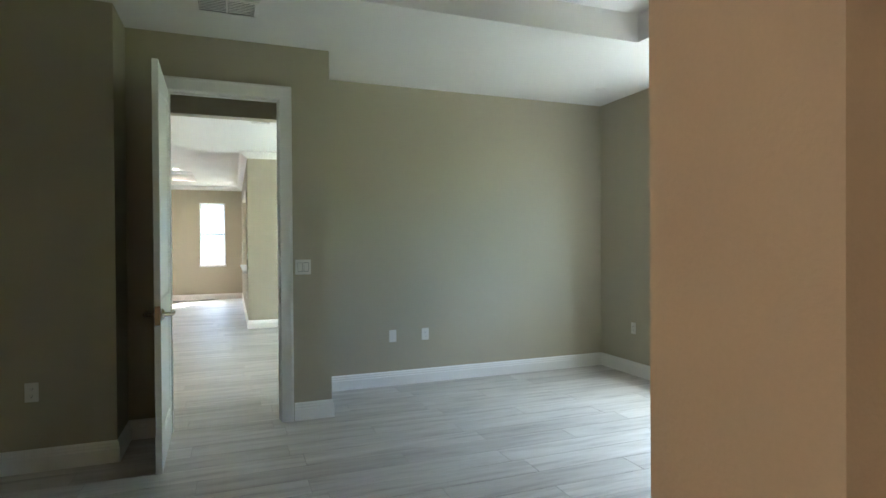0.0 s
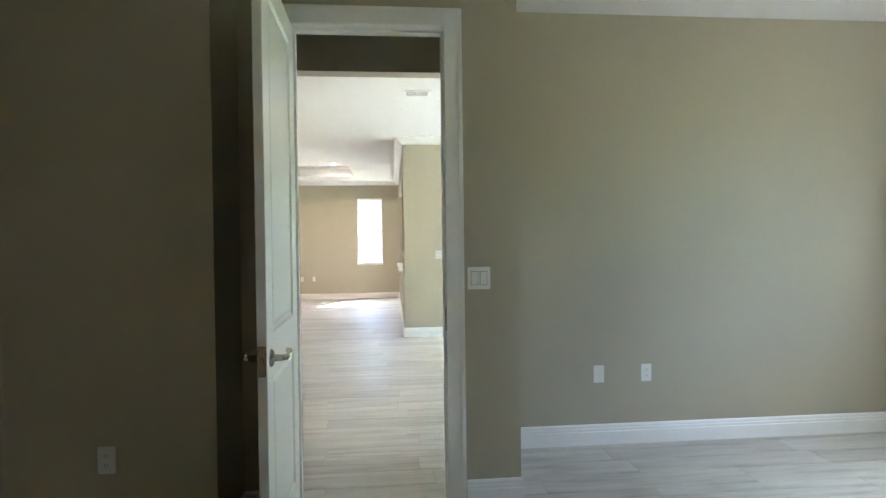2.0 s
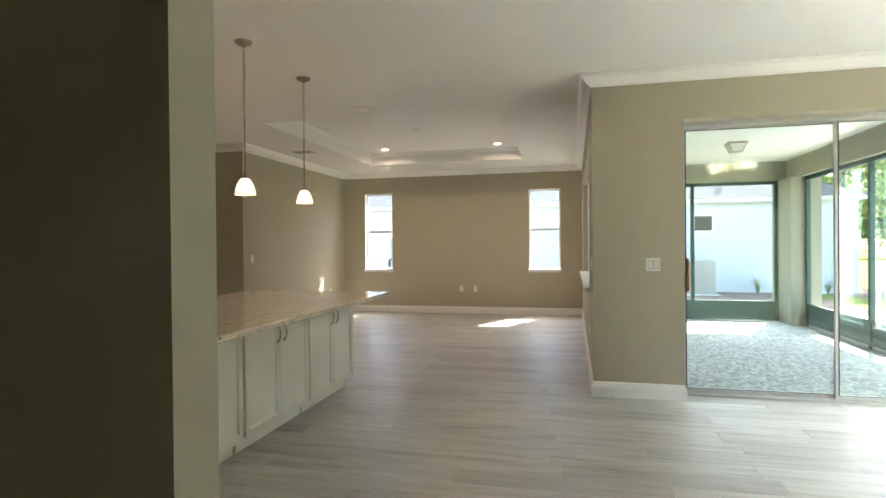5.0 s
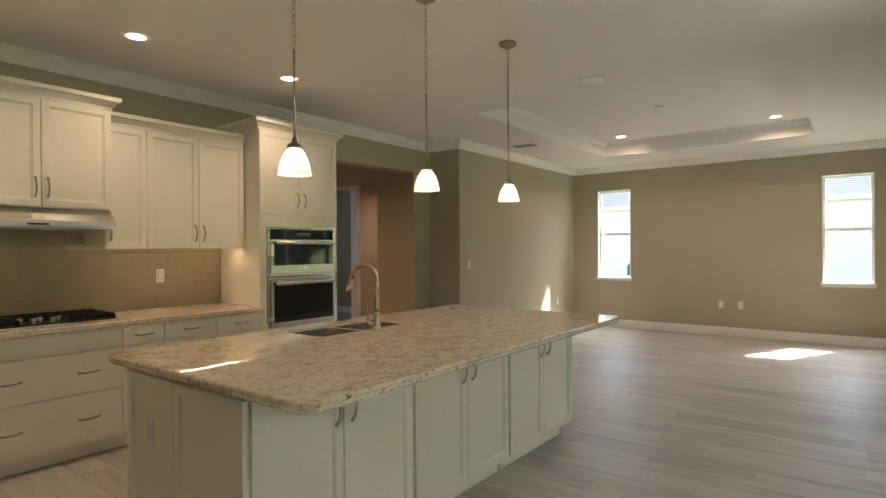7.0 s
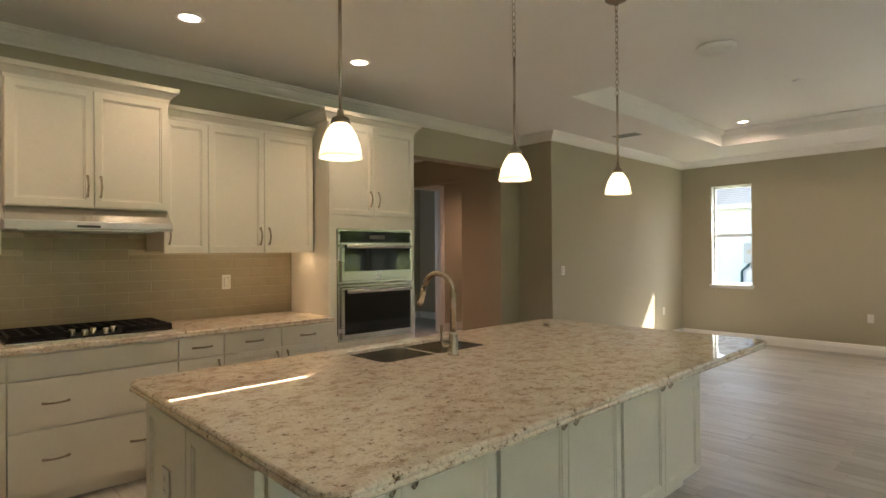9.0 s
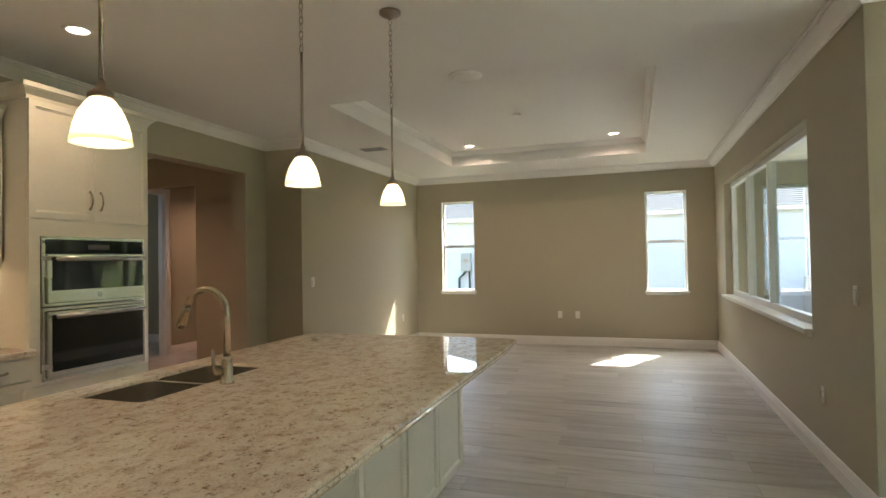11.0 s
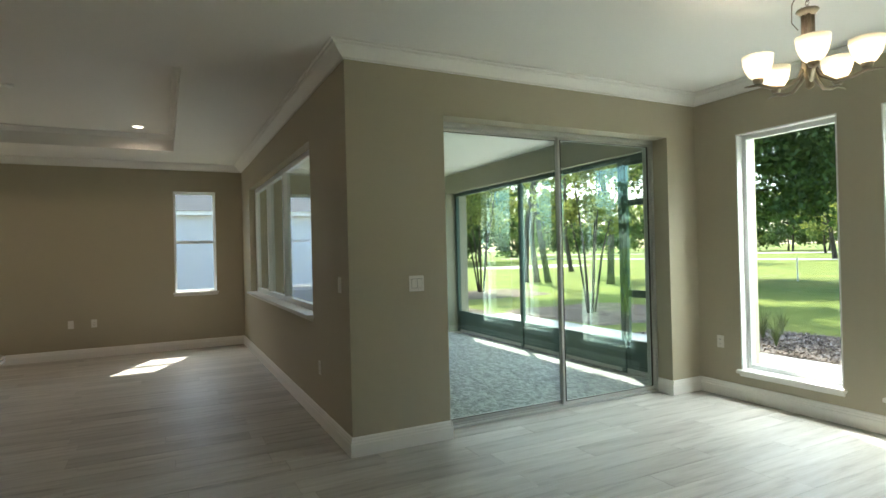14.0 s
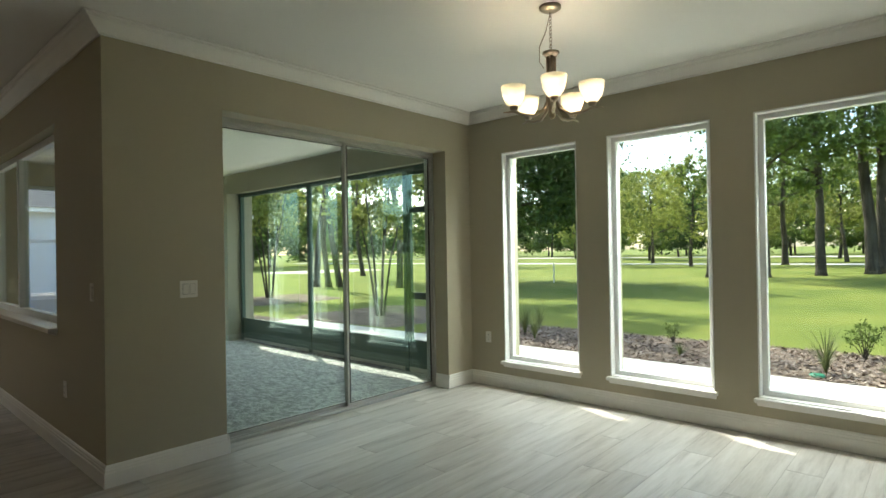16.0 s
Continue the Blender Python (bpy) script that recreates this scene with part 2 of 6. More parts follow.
def screen_mesh(name, c, open_share):
    """Fine insect mesh, finer than can be seen: part open, part dull wire."""
    m, nt, b = nodes_of(name)
    b.inputs["Base Color"].default_value = (*c, 1)
    b.inputs["Roughness"].default_value = 0.8
    tr = nt.nodes.new("ShaderNodeBsdfTransparent")
    weave = noise_tex(nt, coords(nt), 900.0, 2)
    share = nd(nt, "ShaderNodeMapRange", To_Min=open_share - 0.08, To_Max=open_share + 0.08)
    nt.links.new(weave, share.inputs["Value"])
    mx = nt.nodes.new("ShaderNodeMixShader")
    nt.links.new(share.outputs[0], mx.inputs[0])
    nt.links.new(b.outputs[0], mx.inputs[1])
    nt.links.new(tr.outputs[0], mx.inputs[2])
    nt.links.new(mx.outputs[0], nt.nodes["Material Output"].inputs[0])
    return m


MESH = screen_mesh("grey_insect_mesh", (0.10, 0.105, 0.11), 0.5)
PANE = glass("window_glass", (0.87, 0.90, 0.89), 0.9)
SLIDEG = glass("green_tinted_glass", (0.87, 0.91, 0.87), 2.4, (0.74, 1.0, 0.94))
ALU = surface("pale_aluminium_frame", (0.55, 0.55, 0.52), 0.4, 0.6, vary=0.04)
# teal in this base colour stands in for the slider glass's teal reflections
SCREENF = surface("dark_bronze_aluminium", (0.025, 0.065, 0.058), 0.45, 0.2, vary=0.1)
STUCCO = surface("pale_stucco", (0.31, 0.30, 0.235), 0.9, vary=0.05, big=0.6, fine=60.0, relief=0.003)
HOUSEW = surface("white_house_stucco", (0.66, 0.67, 0.69), 0.9, vary=0.04, big=0.4, fine=40.0, relief=0.003)
SHINGLE = surface("grey_roof_shingle", (0.17, 0.162, 0.16), 0.9, vary=0.2, big=1.5, fine=18.0, relief=0.004)
CONCRETE = surface("pale_concrete", (0.60, 0.58, 0.54), 0.85, vary=0.07, big=1.2, fine=70.0, relief=0.002)
LANAIF = patchy("grey_textured_concrete", [(0.40, (0.16, 0.165, 0.17)), (0.49, (0.34, 0.345, 0.35)), (0.58, (0.62, 0.62, 0.62))], 16.0, 42.0, 0.7, 0.012, (1.6, 0.8, 1))
BEAD = surface("white_beadboard", (0.75, 0.75, 0.73), 0.6, vary=0.03)
WOODH = surface("orange_wood_handle", (0.33, 0.13, 0.05), 0.45, vary=0.15, big=6.0, fine=30.0, stretch=(1, 1, 0.1))
GRASS = patchy("lawn", [(0.36, (0.09, 0.13, 0.018)), (0.5, (0.16, 0.20, 0.03)), (0.64, (0.25, 0.255, 0.05))], 0.35, 34.0, 0.95, 0.04)
MULCHB = patchy("mulch_bed", [(0.35, (0.07, 0.05, 0.04)), (0.5, (0.19, 0.14, 0.11)), (0.65, (0.34, 0.27, 0.22))], 5.0, 40.0, 0.95, 0.02)
CHIP = patchy("mulch_chips", [(0.2, (0.08, 0.055, 0.042)), (0.5, (0.27, 0.20, 0.155)), (0.8, (0.52, 0.44, 0.37))], 3.0, 30.0, 0.95, 0, island=True)
BARK = patchy("tree_bark", [(0.38, (0.028, 0.023, 0.018)), (0.5, (0.075, 0.062, 0.05)), (0.62, (0.15, 0.13, 0.11))], 3.0, 18.0, 0.95, 0.05, (1, 1, 0.25))
LEAFD = leaf_mat("dark_oak_leaves", (0.03, 0.065, 0.016), (0.095, 0.155, 0.038))
LEAFM = leaf_mat("green_leaves", (0.06, 0.11, 0.025), (0.20, 0.26, 0.06))
LEAFL = leaf_mat("yellow_green_leaves", (0.15, 0.19, 0.04), (0.38, 0.40, 0.10))
BLADE = leaf_mat("ornamental_grass", (0.07, 0.10, 0.03), (0.20, 0.22, 0.09))
SAND = surface("pale_sand", (0.62, 0.58, 0.48), 0.95, vary=0.08, big=0.3, fine=5.0)
GREENP = surface("green_plastic", (0.02, 0.22, 0.12), 0.4)
ACM = surface("grey_metal_cabinet", (0.38, 0.38, 0.37), 0.5, 0.3, vary=0.05)


# ---- builders ----
def box(bm, x0, x1, y0, y1, z0, z1, bevel=0.0):
    """An axis-aligned block, its edges bevelled where asked."""
    r = bmesh.ops.create_cube(bm, size=1.0)
    vs = r["verts"]
    for v in vs:
        v.co = Vector((x0 + (v.co.x + 0.5) * (x1 - x0), y0 + (v.co.y + 0.5) * (y1 - y0), z0 + (v.co.z + 0.5) * (z1 - z0)))
    if bevel:
        es = list({e for v in vs for e in v.link_edges})
        bmesh.ops.bevel(bm, geom=es, offset=bevel, segments=2, affect="EDGES", clamp_overlap=True)
    return bm


def blk(*a, **k):
    return box(bmesh.new(), *a, **k)


def lathe(bm, profile, seg=24, centre=(0, 0, 0), cap=False):
    """A turned shape about z: profile is a list of (radius, height)."""
    rings = []
    for r, z in profile:
        rings.append([bm.verts.new((centre[0] + r * math.cos(2 * math.pi * i / seg), centre[1] + r * math.sin(2 * math.pi * i / seg), centre[2] + z)) for i in range(seg)])
    for a, b in zip(rings, rings[1:]):
        for i in range(seg):
            bm.faces.new((a[i], a[(i + 1) % seg], b[(i + 1) % seg], b[i]))
    if cap:
        bm.faces.new(rings[0][::-1])
        bm.faces.new(rings[-1])
    return bm


def tube(bm, pts, radii, seg=8):
    """A round bar along points, tapering by radii (one number or one a point)."""
    pts = [Vector(p) for p in pts]
    if not isinstance(radii, (list, tuple)):
        radii = [radii] * len(pts)
    rings, up = [], Vector((0.13, 0.31, 0.94)).normalized()
    for i, (p, r) in enumerate(zip(pts, radii)):
        d = (pts[min(i + 1, len(pts) - 1)] - pts[max(i - 1, 0)]).normalized()
        a = d.cross(up)
        if a.length < 0.05:
            a = d.cross(Vector((1, 0, 0)))
        a.normalize()
        b = d.cross(a)
        rings.append([bm.verts.new(p + r * (a * math.cos(2 * math.pi * k / seg) + b * math.sin(2 * math.pi * k / seg))) for k in range(seg)])
    for a, b in zip(rings, rings[1:]):
        for k in range(seg):
            bm.faces.new((a[k], b[k], b[(k + 1) % seg], a[(k + 1) % seg]))
    bm.faces.new(rings[0])
    bm.faces.new(rings[-1][::-1])
    return bm


def extrude_profile(bm, prof, a, b, normal, mitre=(0, 0)):
    """A moulding: profile (out, up) swept from a to b; out follows normal; mitre 1 cuts an end for an outside corner."""
    a, b, n = Vector(a), Vector(b), Vector(normal)
    d = (b - a).normalized()
    ra = [bm.verts.new(a + n * o - d * (o * mitre[0]) + Vector((0, 0, h))) for o, h in prof]
    rb = [bm.verts.new(b + n * o + d * (o * mitre[1]) + Vector((0, 0, h))) for o, h in prof]
    k = len(prof)
    for i in range(k):
        bm.faces.new((ra[i], ra[(i + 1) % k], rb[(i + 1) % k], rb[i]))
    bm.faces.new(ra[::-1])
    bm.faces.new(rb)
    return bm


def place(ob, bm, material, smooth=False):
    bmesh.ops.recalc_face_normals(bm, faces=bm.faces)
    bm.to_mesh(ob.data)
    bm.free()
    ob.data.materials.append(material)
    if smooth:
        for p in ob.data.polygons:
            p.use_smooth = True
    return ob


def part(name, bm, material, parent, label="", smooth=False):
    """One mesh under a thing or part; its points are given in the room and moved to the parent's own origin."""
    ob = new(name, bpy.data.meshes.new(name))
    o = origin_of(parent)
    bmesh.ops.translate(bm, verts=bm.verts, vec=-o)
    place(ob, bm, material, smooth)
    ob.parent = parent
    if label:
        ob["label"] = label
    return ob


def origin_of(ob):
    o = ob.location.copy()
    while ob.parent:
        ob = ob.parent
        o += ob.location
    return o


def thing(name, label, category, base, group=""):
    """An empty at a thing's base, to hold its parts."""
    ob = new(name)
    ob.empty_display_size = 0.1
    ob.location = base
    return tagged(ob, label, category, group)


def struct(name, bm, material, label="", smooth=False):
    ob = new(name, bpy.data.meshes.new(name))
    place(ob, bm, material, smooth)
    return tagged(ob, label, kind="structure")


def solid(name, bm, material, label, category, group="", smooth=False):
    """A thing of a single mesh, its origin at its base."""
    ob = new(name, bpy.data.meshes.new(name))
    lo = Vector([min(v.co[i] for v in bm.verts) for i in range(3)])
    hi = Vector([max(v.co[i] for v in bm.verts) for i in range(3)])
    base = Vector(((lo.x + hi.x) / 2, (lo.y + hi.y) / 2, lo.z))
    bmesh.ops.translate(bm, verts=bm.verts, vec=-base)
    place(ob, bm, material, smooth)
    ob.location = base
    return tagged(ob, label, category, group)


def pierced(bm, axis, d0, d1, ua, ub, z0, z1, holes=(), bevel=0.0):
    """One connected slab, normal along axis from d0 to d1, pierced by holes (u0, u1, z0, z1)."""
    us = sorted({ua, ub, *[h[0] for h in holes], *[h[1] for h in holes]})
    zs = sorted({z0, z1, *[h[2] for h in holes], *[h[3] for h in holes]})
    nu, nz = len(us) - 1, len(zs) - 1

    def full(i, j):
        if not (0 <= i < nu and 0 <= j < nz):
            return False
        u, z = (us[i] + us[i + 1]) / 2, (zs[j] + zs[j + 1]) / 2
        return not any(h[0] < u < h[1] and h[2] < z < h[3] for h in holes)
    cache = {}

    def vert(i, j, k):
        if (i, j, k) not in cache:
            d = (d0, d1)[k]
            cache[i, j, k] = bm.verts.new((d, us[i], zs[j]) if axis == "x" else (us[i], d, zs[j]))
        return cache[i, j, k]
    made = []
    for i in range(nu):
        for j in range(nz):
            if not full(i, j):
                continue
            for k in (0, 1):
                made.append(bm.faces.new([vert(i, j, k), vert(i + 1, j, k), vert(i + 1, j + 1, k), vert(i, j + 1, k)]))
            for di, dj, p, q in ((-1, 0, (i, j), (i, j + 1)), (1, 0, (i + 1, j), (i + 1, j + 1)), (0, -1, (i, j), (i + 1, j)), (0, 1, (i, j + 1), (i + 1, j + 1))):
                if not full(i + di, j + dj):
                    made.append(bm.faces.new([vert(*p, 0), vert(*q, 0), vert(*q, 1), vert(*p, 1)]))
    bmesh.ops.recalc_face_normals(bm, faces=made)
    if bevel:
        es = [e for e in {e for f in made for e in f.edges} if len(e.link_faces) == 2 and e.calc_face_angle(0) > 0.5]
        bmesh.ops.bevel(bm, geom=es, offset=bevel, segments=1, affect="EDGES", clamp_overlap=True)
    return bm


def wall_y(bm, y0, y1, xa, xb, z0, z1, holes=()):
    return pierced(bm, "y", y0, y1, xa, xb, z0, z1, holes)


def wall_x(bm, x0, x1, ya, yb, z0, z1, holes=()):
    return pierced(bm, "x", x0, x1, ya, yb, z0, z1, holes)


def area_lamp(name, m, w, h, watts, colour):
    d = bpy.data.lights.new(name, "AREA")
    d.shape, d.size, d.size_y, d.energy, d.color = "RECTANGLE", w, h, watts, colour
    ob = new(name, d)
    ob.matrix_world = m
    return ob


# ---- the shell ----
H = 2.84            # ceiling
TR = 3.05           # raised tray
BX, BXW = 4.06, -1.25   # bedroom east and west faces
DX = 3.99           # dining east face
GY = 15.705         # great room far face
LX, KX = -4.31, -4.80   # great room west face, kitchen west face
SY = 10.01          # slider wall, room face
PX = 0.50           # great room east face

struct("ground_slab", box(blk(-9.5, 0.715, -2.4, 16.0, -0.14, -0.012), 0.715, 4.30, -2.4, 10.28, -0.14, -0.012), GROUT, "grey grout bed under the floor tiles")

# bedroom
struct("wall_bedroom_south", wall_y(bmesh.new(), 0.764, 0.911, BXW, 4.30, 0, H, [(-0.32, 0.572, 0, 2.44)]), PAINT, "greige painted wall with a cased opening")
struct("wall_bedroom_west", wall_x(bmesh.new(), BXW - 0.12, BXW, 0.911, 4.50, 0, H), PAINT, "greige painted wall")
struct("wall_bedroom_closet", blk(BXW - 0.12, -0.41, 4.50, 4.91, 0, H), PAINT, "greige painted wall block beside the door")
struct("wall_bedroom_door", wall_y(bmesh.new(), 4.91, 5.03, BXW - 0.12, 0.982, 0, H, [(-0.170, 0.625, 0, 2.46)]), PAINT, "greige painted wall with a doorway")
struct("wall_bedroom_return", blk(0.864, 0.982, 5.03, 5.66, 0, H), PAINT, "greige painted wall return")
struct("wall_bedroom_north", blk(1.02, 4.30, 5.66, 5.82, 0, H), PAINT, "greige painted wall between bedroom and dining area")
struct("wall_bedroom_east", wall_x(bmesh.new(), BX, 4.30, 0.911, 5.66, 0, H, [(2.95, 4.79, 0.90, 2.41)]), PAINT, "greige painted outer wall with a wide window")
bm = bmesh.new()
T0, T1, T2, T3 = 0.35, 3.13, 1.75, 3.95
box(bm, BXW - 0.12, T0, 0.7, 5.72, H, H + 0.1)
box(bm, T1, 4.30, 0.7, 5.72, H, H + 0.1)
box(bm, T0, T1, 0.7, T2, H, H + 0.1)
box(bm, T0, T1, T3, 5.72, H, H + 0.1)
box(bm, T0 - 0.05, T1 + 0.05, T2 - 0.05, T3 + 0.05, TR, TR + 0.1)
for a in ((T0 - 0.05, T0, T2, T3), (T1, T1 + 0.05, T2, T3), (T0 - 0.05, T1 + 0.05, T2 - 0.05, T2), (T0 - 0.05, T1 + 0.05, T3, T3 + 0.05)):
    box(bm, *a, H + 0.1, TR)
struct("ceiling_bedroom", bm, CEIL, "white ceiling with a raised tray")
# bath that the walk starts in
bm = bmesh.new()
box(bm, -1.6, 2.2, -1.9, -1.8, 0, H)
box(bm, -1.7, -1.6, -1.9, 0.764, 0, H)
box(bm, 2.2, 2.3, -1.9, 0.764, 0, H)
struct("wall_bath", bm, PAINT, "greige painted walls of the room behind")
struct("ceiling_bath", blk(-1.7, 2.3, -1.9, 0.7, H, H + 0.1), CEIL, "white ceiling")

# hall between bedroom and kitchen
struct("wall_hall_west", blk(-1.42, -1.30, 5.03, 5.70, 0, H), PAINT, "greige painted wall")
struct("wall_hall_north", wall_y(bmesh.new(), 5.70, 5.82, -4.92, 1.02, 0, H, [(-0.318, 0.96, 0, 2.452)]), PAINT, "greige painted wall with a wide opening")
struct("ceiling_hall", blk(-1.42, 1.02, 5.03, 5.70, H, H + 0.1), CEIL, "white ceiling")

# great room, kitchen and dining
struct("wall_kitchen_west", wall_x(bmesh.new(), KX - 0.19, KX, 5.82, 12.06, 0, H, [(10.0, 11.70, 0, 2.43)]), PAINT, "greige painted wall with an opening to a passage")
struct("wall_kitchen_return", blk(KX - 0.19, LX, 12.06, 12.18, 0, H), PAINT, "greige painted wall return")
struct("wall_west", blk(LX - 0.12, LX, 12.18, GY, 0, H), PAINT, "greige painted wall")
struct("wall_north", wall_y(bmesh.new(), GY, 15.93, LX - 0.12, PX + 0.22, 0, H, [(-3.85, -3.255, 0.87, 2.42), (-0.495, 0.103, 0.87, 2.42)]), PAINT, "greige painted outer wall with two tall windows")
struct("wall_great_room_east", wall_x(bmesh.new(), PX, PX + 0.22, SY, GY, 0, H, [(11.07, 14.87, 0.88, 2.38)]), PAINT, "greige painted wall with a wide inside window")
struct("wall_slider", wall_y(bmesh.new(), SY, SY + 0.28, PX + 0.22, 4.25, 0, H, [(1.257, 3.61, 0, 2.42)]), PAINT, "greige painted wall with a sliding glass door")
WINS = [(8.72, 9.60), (7.565, 8.46), (6.41, 7.30)]
struct("wall_dining_east", wall_x(bmesh.new(), DX, DX + 0.26, 5.82, SY, 0, H, [(a + 0.02, b - 0.02, 0.27, 2.385) for a, b in WINS]), PAINT, "greige painted outer wall with three floor-length windows")
bm = bmesh.new()
C0, C1, C2, C3 = -3.28, -0.49, 10.93, 14.60
box(bm, KX - 0.2, C0, 5.72, 15.93, H, H + 0.1)
box(bm, C1, 4.30, 5.72, SY + 0.28, H, H + 0.1)
box(bm, C1, PX + 0.22, SY + 0.28, 15.93, H, H + 0.1)
box(bm, C0, C1, 5.72, C2, H, H + 0.1)
box(bm, C0, C1, C3, 15.93, H, H + 0.1)
box(bm, C0 - 0.05, C1 + 0.05, C2 - 0.05, C3 + 0.05, TR, TR + 0.1)
for a in ((C0 - 0.05, C0, C2, C3), (C1, C1 + 0.05, C2, C3), (C0 - 0.05, C1 + 0.05, C2 - 0.05, C2), (C0 - 0.05, C1 + 0.05, C3, C3 + 0.05)):
    box(bm, *a, H + 0.1, TR)
struct("ceiling_great_room", bm, CEIL, "white ceiling with a raised tray")
# passage behind the kitchen
struct("wall_passage_north", wall_y(bmesh.new(), 12.3, 12.42, -7.6, KX - 0.19, 0, H, [(-7.45, -6.06, 0, 2.455)]), PAINT, "greige painted wall with an opening to a back hall")
struct("wall_passage_west", wall_x(bmesh.new(), -7.72, -7.6, 8.0, 15.9, 0, H, [(12.47, 13.33, 0, 2.53)]), PAINT, "greige painted wall with a doorway")
bm = bmesh.new()
box(bm, -7.72, KX - 0.19, 7.9, 8.0, 0, H)
box(bm, -7.72, LX - 0.12, 15.9, 16.0, 0, H)
box(bm, -9.6, -9.5, 11.9, 14.6, 0, H)
box(bm, -9.5, -7.72, 11.9, 12.0, 0, H)
box(bm, -9.5, -7.72, 14.5, 14.6, 0, H)
struct("wall_passage_closing", bm, PAINT, "greige painted walls of the passage")
struct("ceiling_passage", blk(-9.6, KX - 0.2, 7.9, 16.0, H, H + 0.1), CEIL, "white ceiling")
# outer roof, keeps daylight out and shades the windows
struct("roof", blk(-10.2, 4.85, -2.6, 16.55, 3.16, 3.30), SHINGLE, "grey shingle roof slab with eaves")

# mouldings
BASE_P = [(0, 0), (0.017, 0), (0.017, 0.085), (0.013, 0.092), (0.013, 0.105), (0.009, 0.112), (0.009, 0.122), (0.004, 0.132), (0, 0.135)]
CROWN_P = [(0, 0), (0, -0.098), (0.015, -0.098), (0.018, -0.086), (0.030, -0.080), (0.045, -0.070), (0.070, -0.048), (0.086, -0.030), (0.100, -0.026), (0.104, -0.012), (0.120, -0.010), (0.120, 0)]


def run(name, prof, z, segs, label):
    bm = bmesh.new()
    for (xa, ya), (xb, yb), n, *cut in segs:
        extrude_profile(bm, prof, (xa, ya, z), (xb, yb, z), (*n, 0), cut[0] if cut else (0, 0))
    return struct(name, bm, TRIM, label)


run("baseboard_bedroom", BASE_P, 0.002, [
    ((0.572, 0.911), (BX, 0.911), (0, 1)), ((BX, 0.911), (BX, 5.66), (-1, 0)), ((0.982, 5.66), (BX, 5.66), (0, -1)),
    ((0.982, 4.91), (0.982, 5.66), (1, 0), (1, 0)), ((0.70, 4.91), (0.982, 4.91), (0, -1), (0, 1)), ((-0.41, 4.91), (-0.24, 4.91), (0, -1)),
    ((-0.41, 4.50), (-0.41, 4.91), (1, 0), (1, 0)), ((BXW, 4.50), (-0.41, 4.50), (0, -1), (0, 1)), ((BXW, 0.911), (BXW, 4.50), (1, 0)), ((BXW, 0.911), (-0.32, 0.911), (0, 1)),
], "tall white stepped baseboard")
run("baseboard_hall", BASE_P, 0.002, [
    ((-1.30, 5.70), (-0.3015, 5.70), (0, -1)), ((-0.318, 5.6845), (-0.318, 5.8355), (1, 0)), ((-1.30, 5.03), (-0.24, 5.03), (0, 1)), ((0.864, 5.03), (0.864, 5.70), (-1, 0)),
], "tall white stepped baseboard")
run("baseboard_great_room", BASE_P, 0.002, [
    ((LX, GY), (PX, GY), (0, -1)), ((PX, SY), (PX, GY), (-1, 0), (1, 0)), ((PX, SY), (1.257, SY), (0, -1), (1, 0)), ((3.61, SY), (DX, SY), (0, -1)),
    ((3.61, SY - 0.017), (3.61, SY + 0.2), (-1, 0)), ((1.257, SY - 0.017), (1.257, SY + 0.2), (1, 0)),
    ((DX, 5.82), (DX, SY), (-1, 0)), ((0.96, 5.82), (DX, 5.82), (0, 1)), ((LX, 12.06), (LX, GY), (1, 0), (1, 0)), ((KX, 12.06), (LX, 12.06), (0, -1), (0, 1)),
    ((KX, 11.70), (KX, 12.06), (1, 0)), ((-3.9, 5.82), (-0.3015, 5.82), (0, 1)),
], "tall white stepped baseboard")
run("baseboard_passage", BASE_P, 0.002, [
    ((-7.6, 13.40), (-7.6, 15.9), (1, 0)), ((-6.06, 12.3), (KX - 0.19, 12.3), (0, -1), (1, 0)), ((-6.06, 12.3), (-6.06, 12.42), (-1, 0), (1, 1)), ((-7.6, 8.0), (-7.6, 12.3), (1, 0)), ((-9.5, 12.0), (-9.5, 14.5), (1, 0)), ((-9.5, 14.5), (-7.72, 14.5), (0, -1)),
], "tall white baseboard")
run("crown_moulding", CROWN_P, H - 0.001, [
    ((LX, GY), (PX, GY), (0, -1)), ((PX, SY), (PX, GY), (-1, 0), (1, 0)), ((PX, SY), (DX, SY), (0, -1), (1, 0)), ((DX, 5.82), (DX, SY), (-1, 0)),
    ((KX, 5.82), (DX, 5.82), (0, 1)), ((LX, 12.06), (LX, GY), (1, 0), (1, 0)), ((KX, 12.06), (LX, 12.06), (0, -1), (0, 1)), ((KX, 5.82), (KX, 12.06), (1, 0)),
], "white crown moulding")
run("tray_moulding", [(0, 0), (0, -0.06), (0.01, -0.06), (0.035, -0.03), (0.05, -0.012), (0.05, 0)], TR - 0.001, [
    ((C0, C2), (C1, C2), (0, 1)), ((C0, C3), (C1, C3), (0, -1)), ((C0, C2), (C0, C3), (1, 0)), ((C1, C2), (C1, C3), (-1, 0)),
], "small white moulding inside the ceiling tray")

# ---- windows and doors ----
def rot_to(axis, c, u0, u1, z0, z1, d0, d1, bevel=0.0, bm=None):
    """A block on a wall: axis 'x' or 'y' is the wall's normal, c its plane, d0..d1 the depth from c, u along it."""
    bm = bm or bmesh.new()
    if axis == "x":
        return box(bm, min(c + d0, c + d1), max(c + d0, c + d1), u0, u1, z0, z1, bevel)
    return box(bm, u0, u1, min(c + d0, c + d1), max(c + d0, c + d1), z0, z1, bevel)


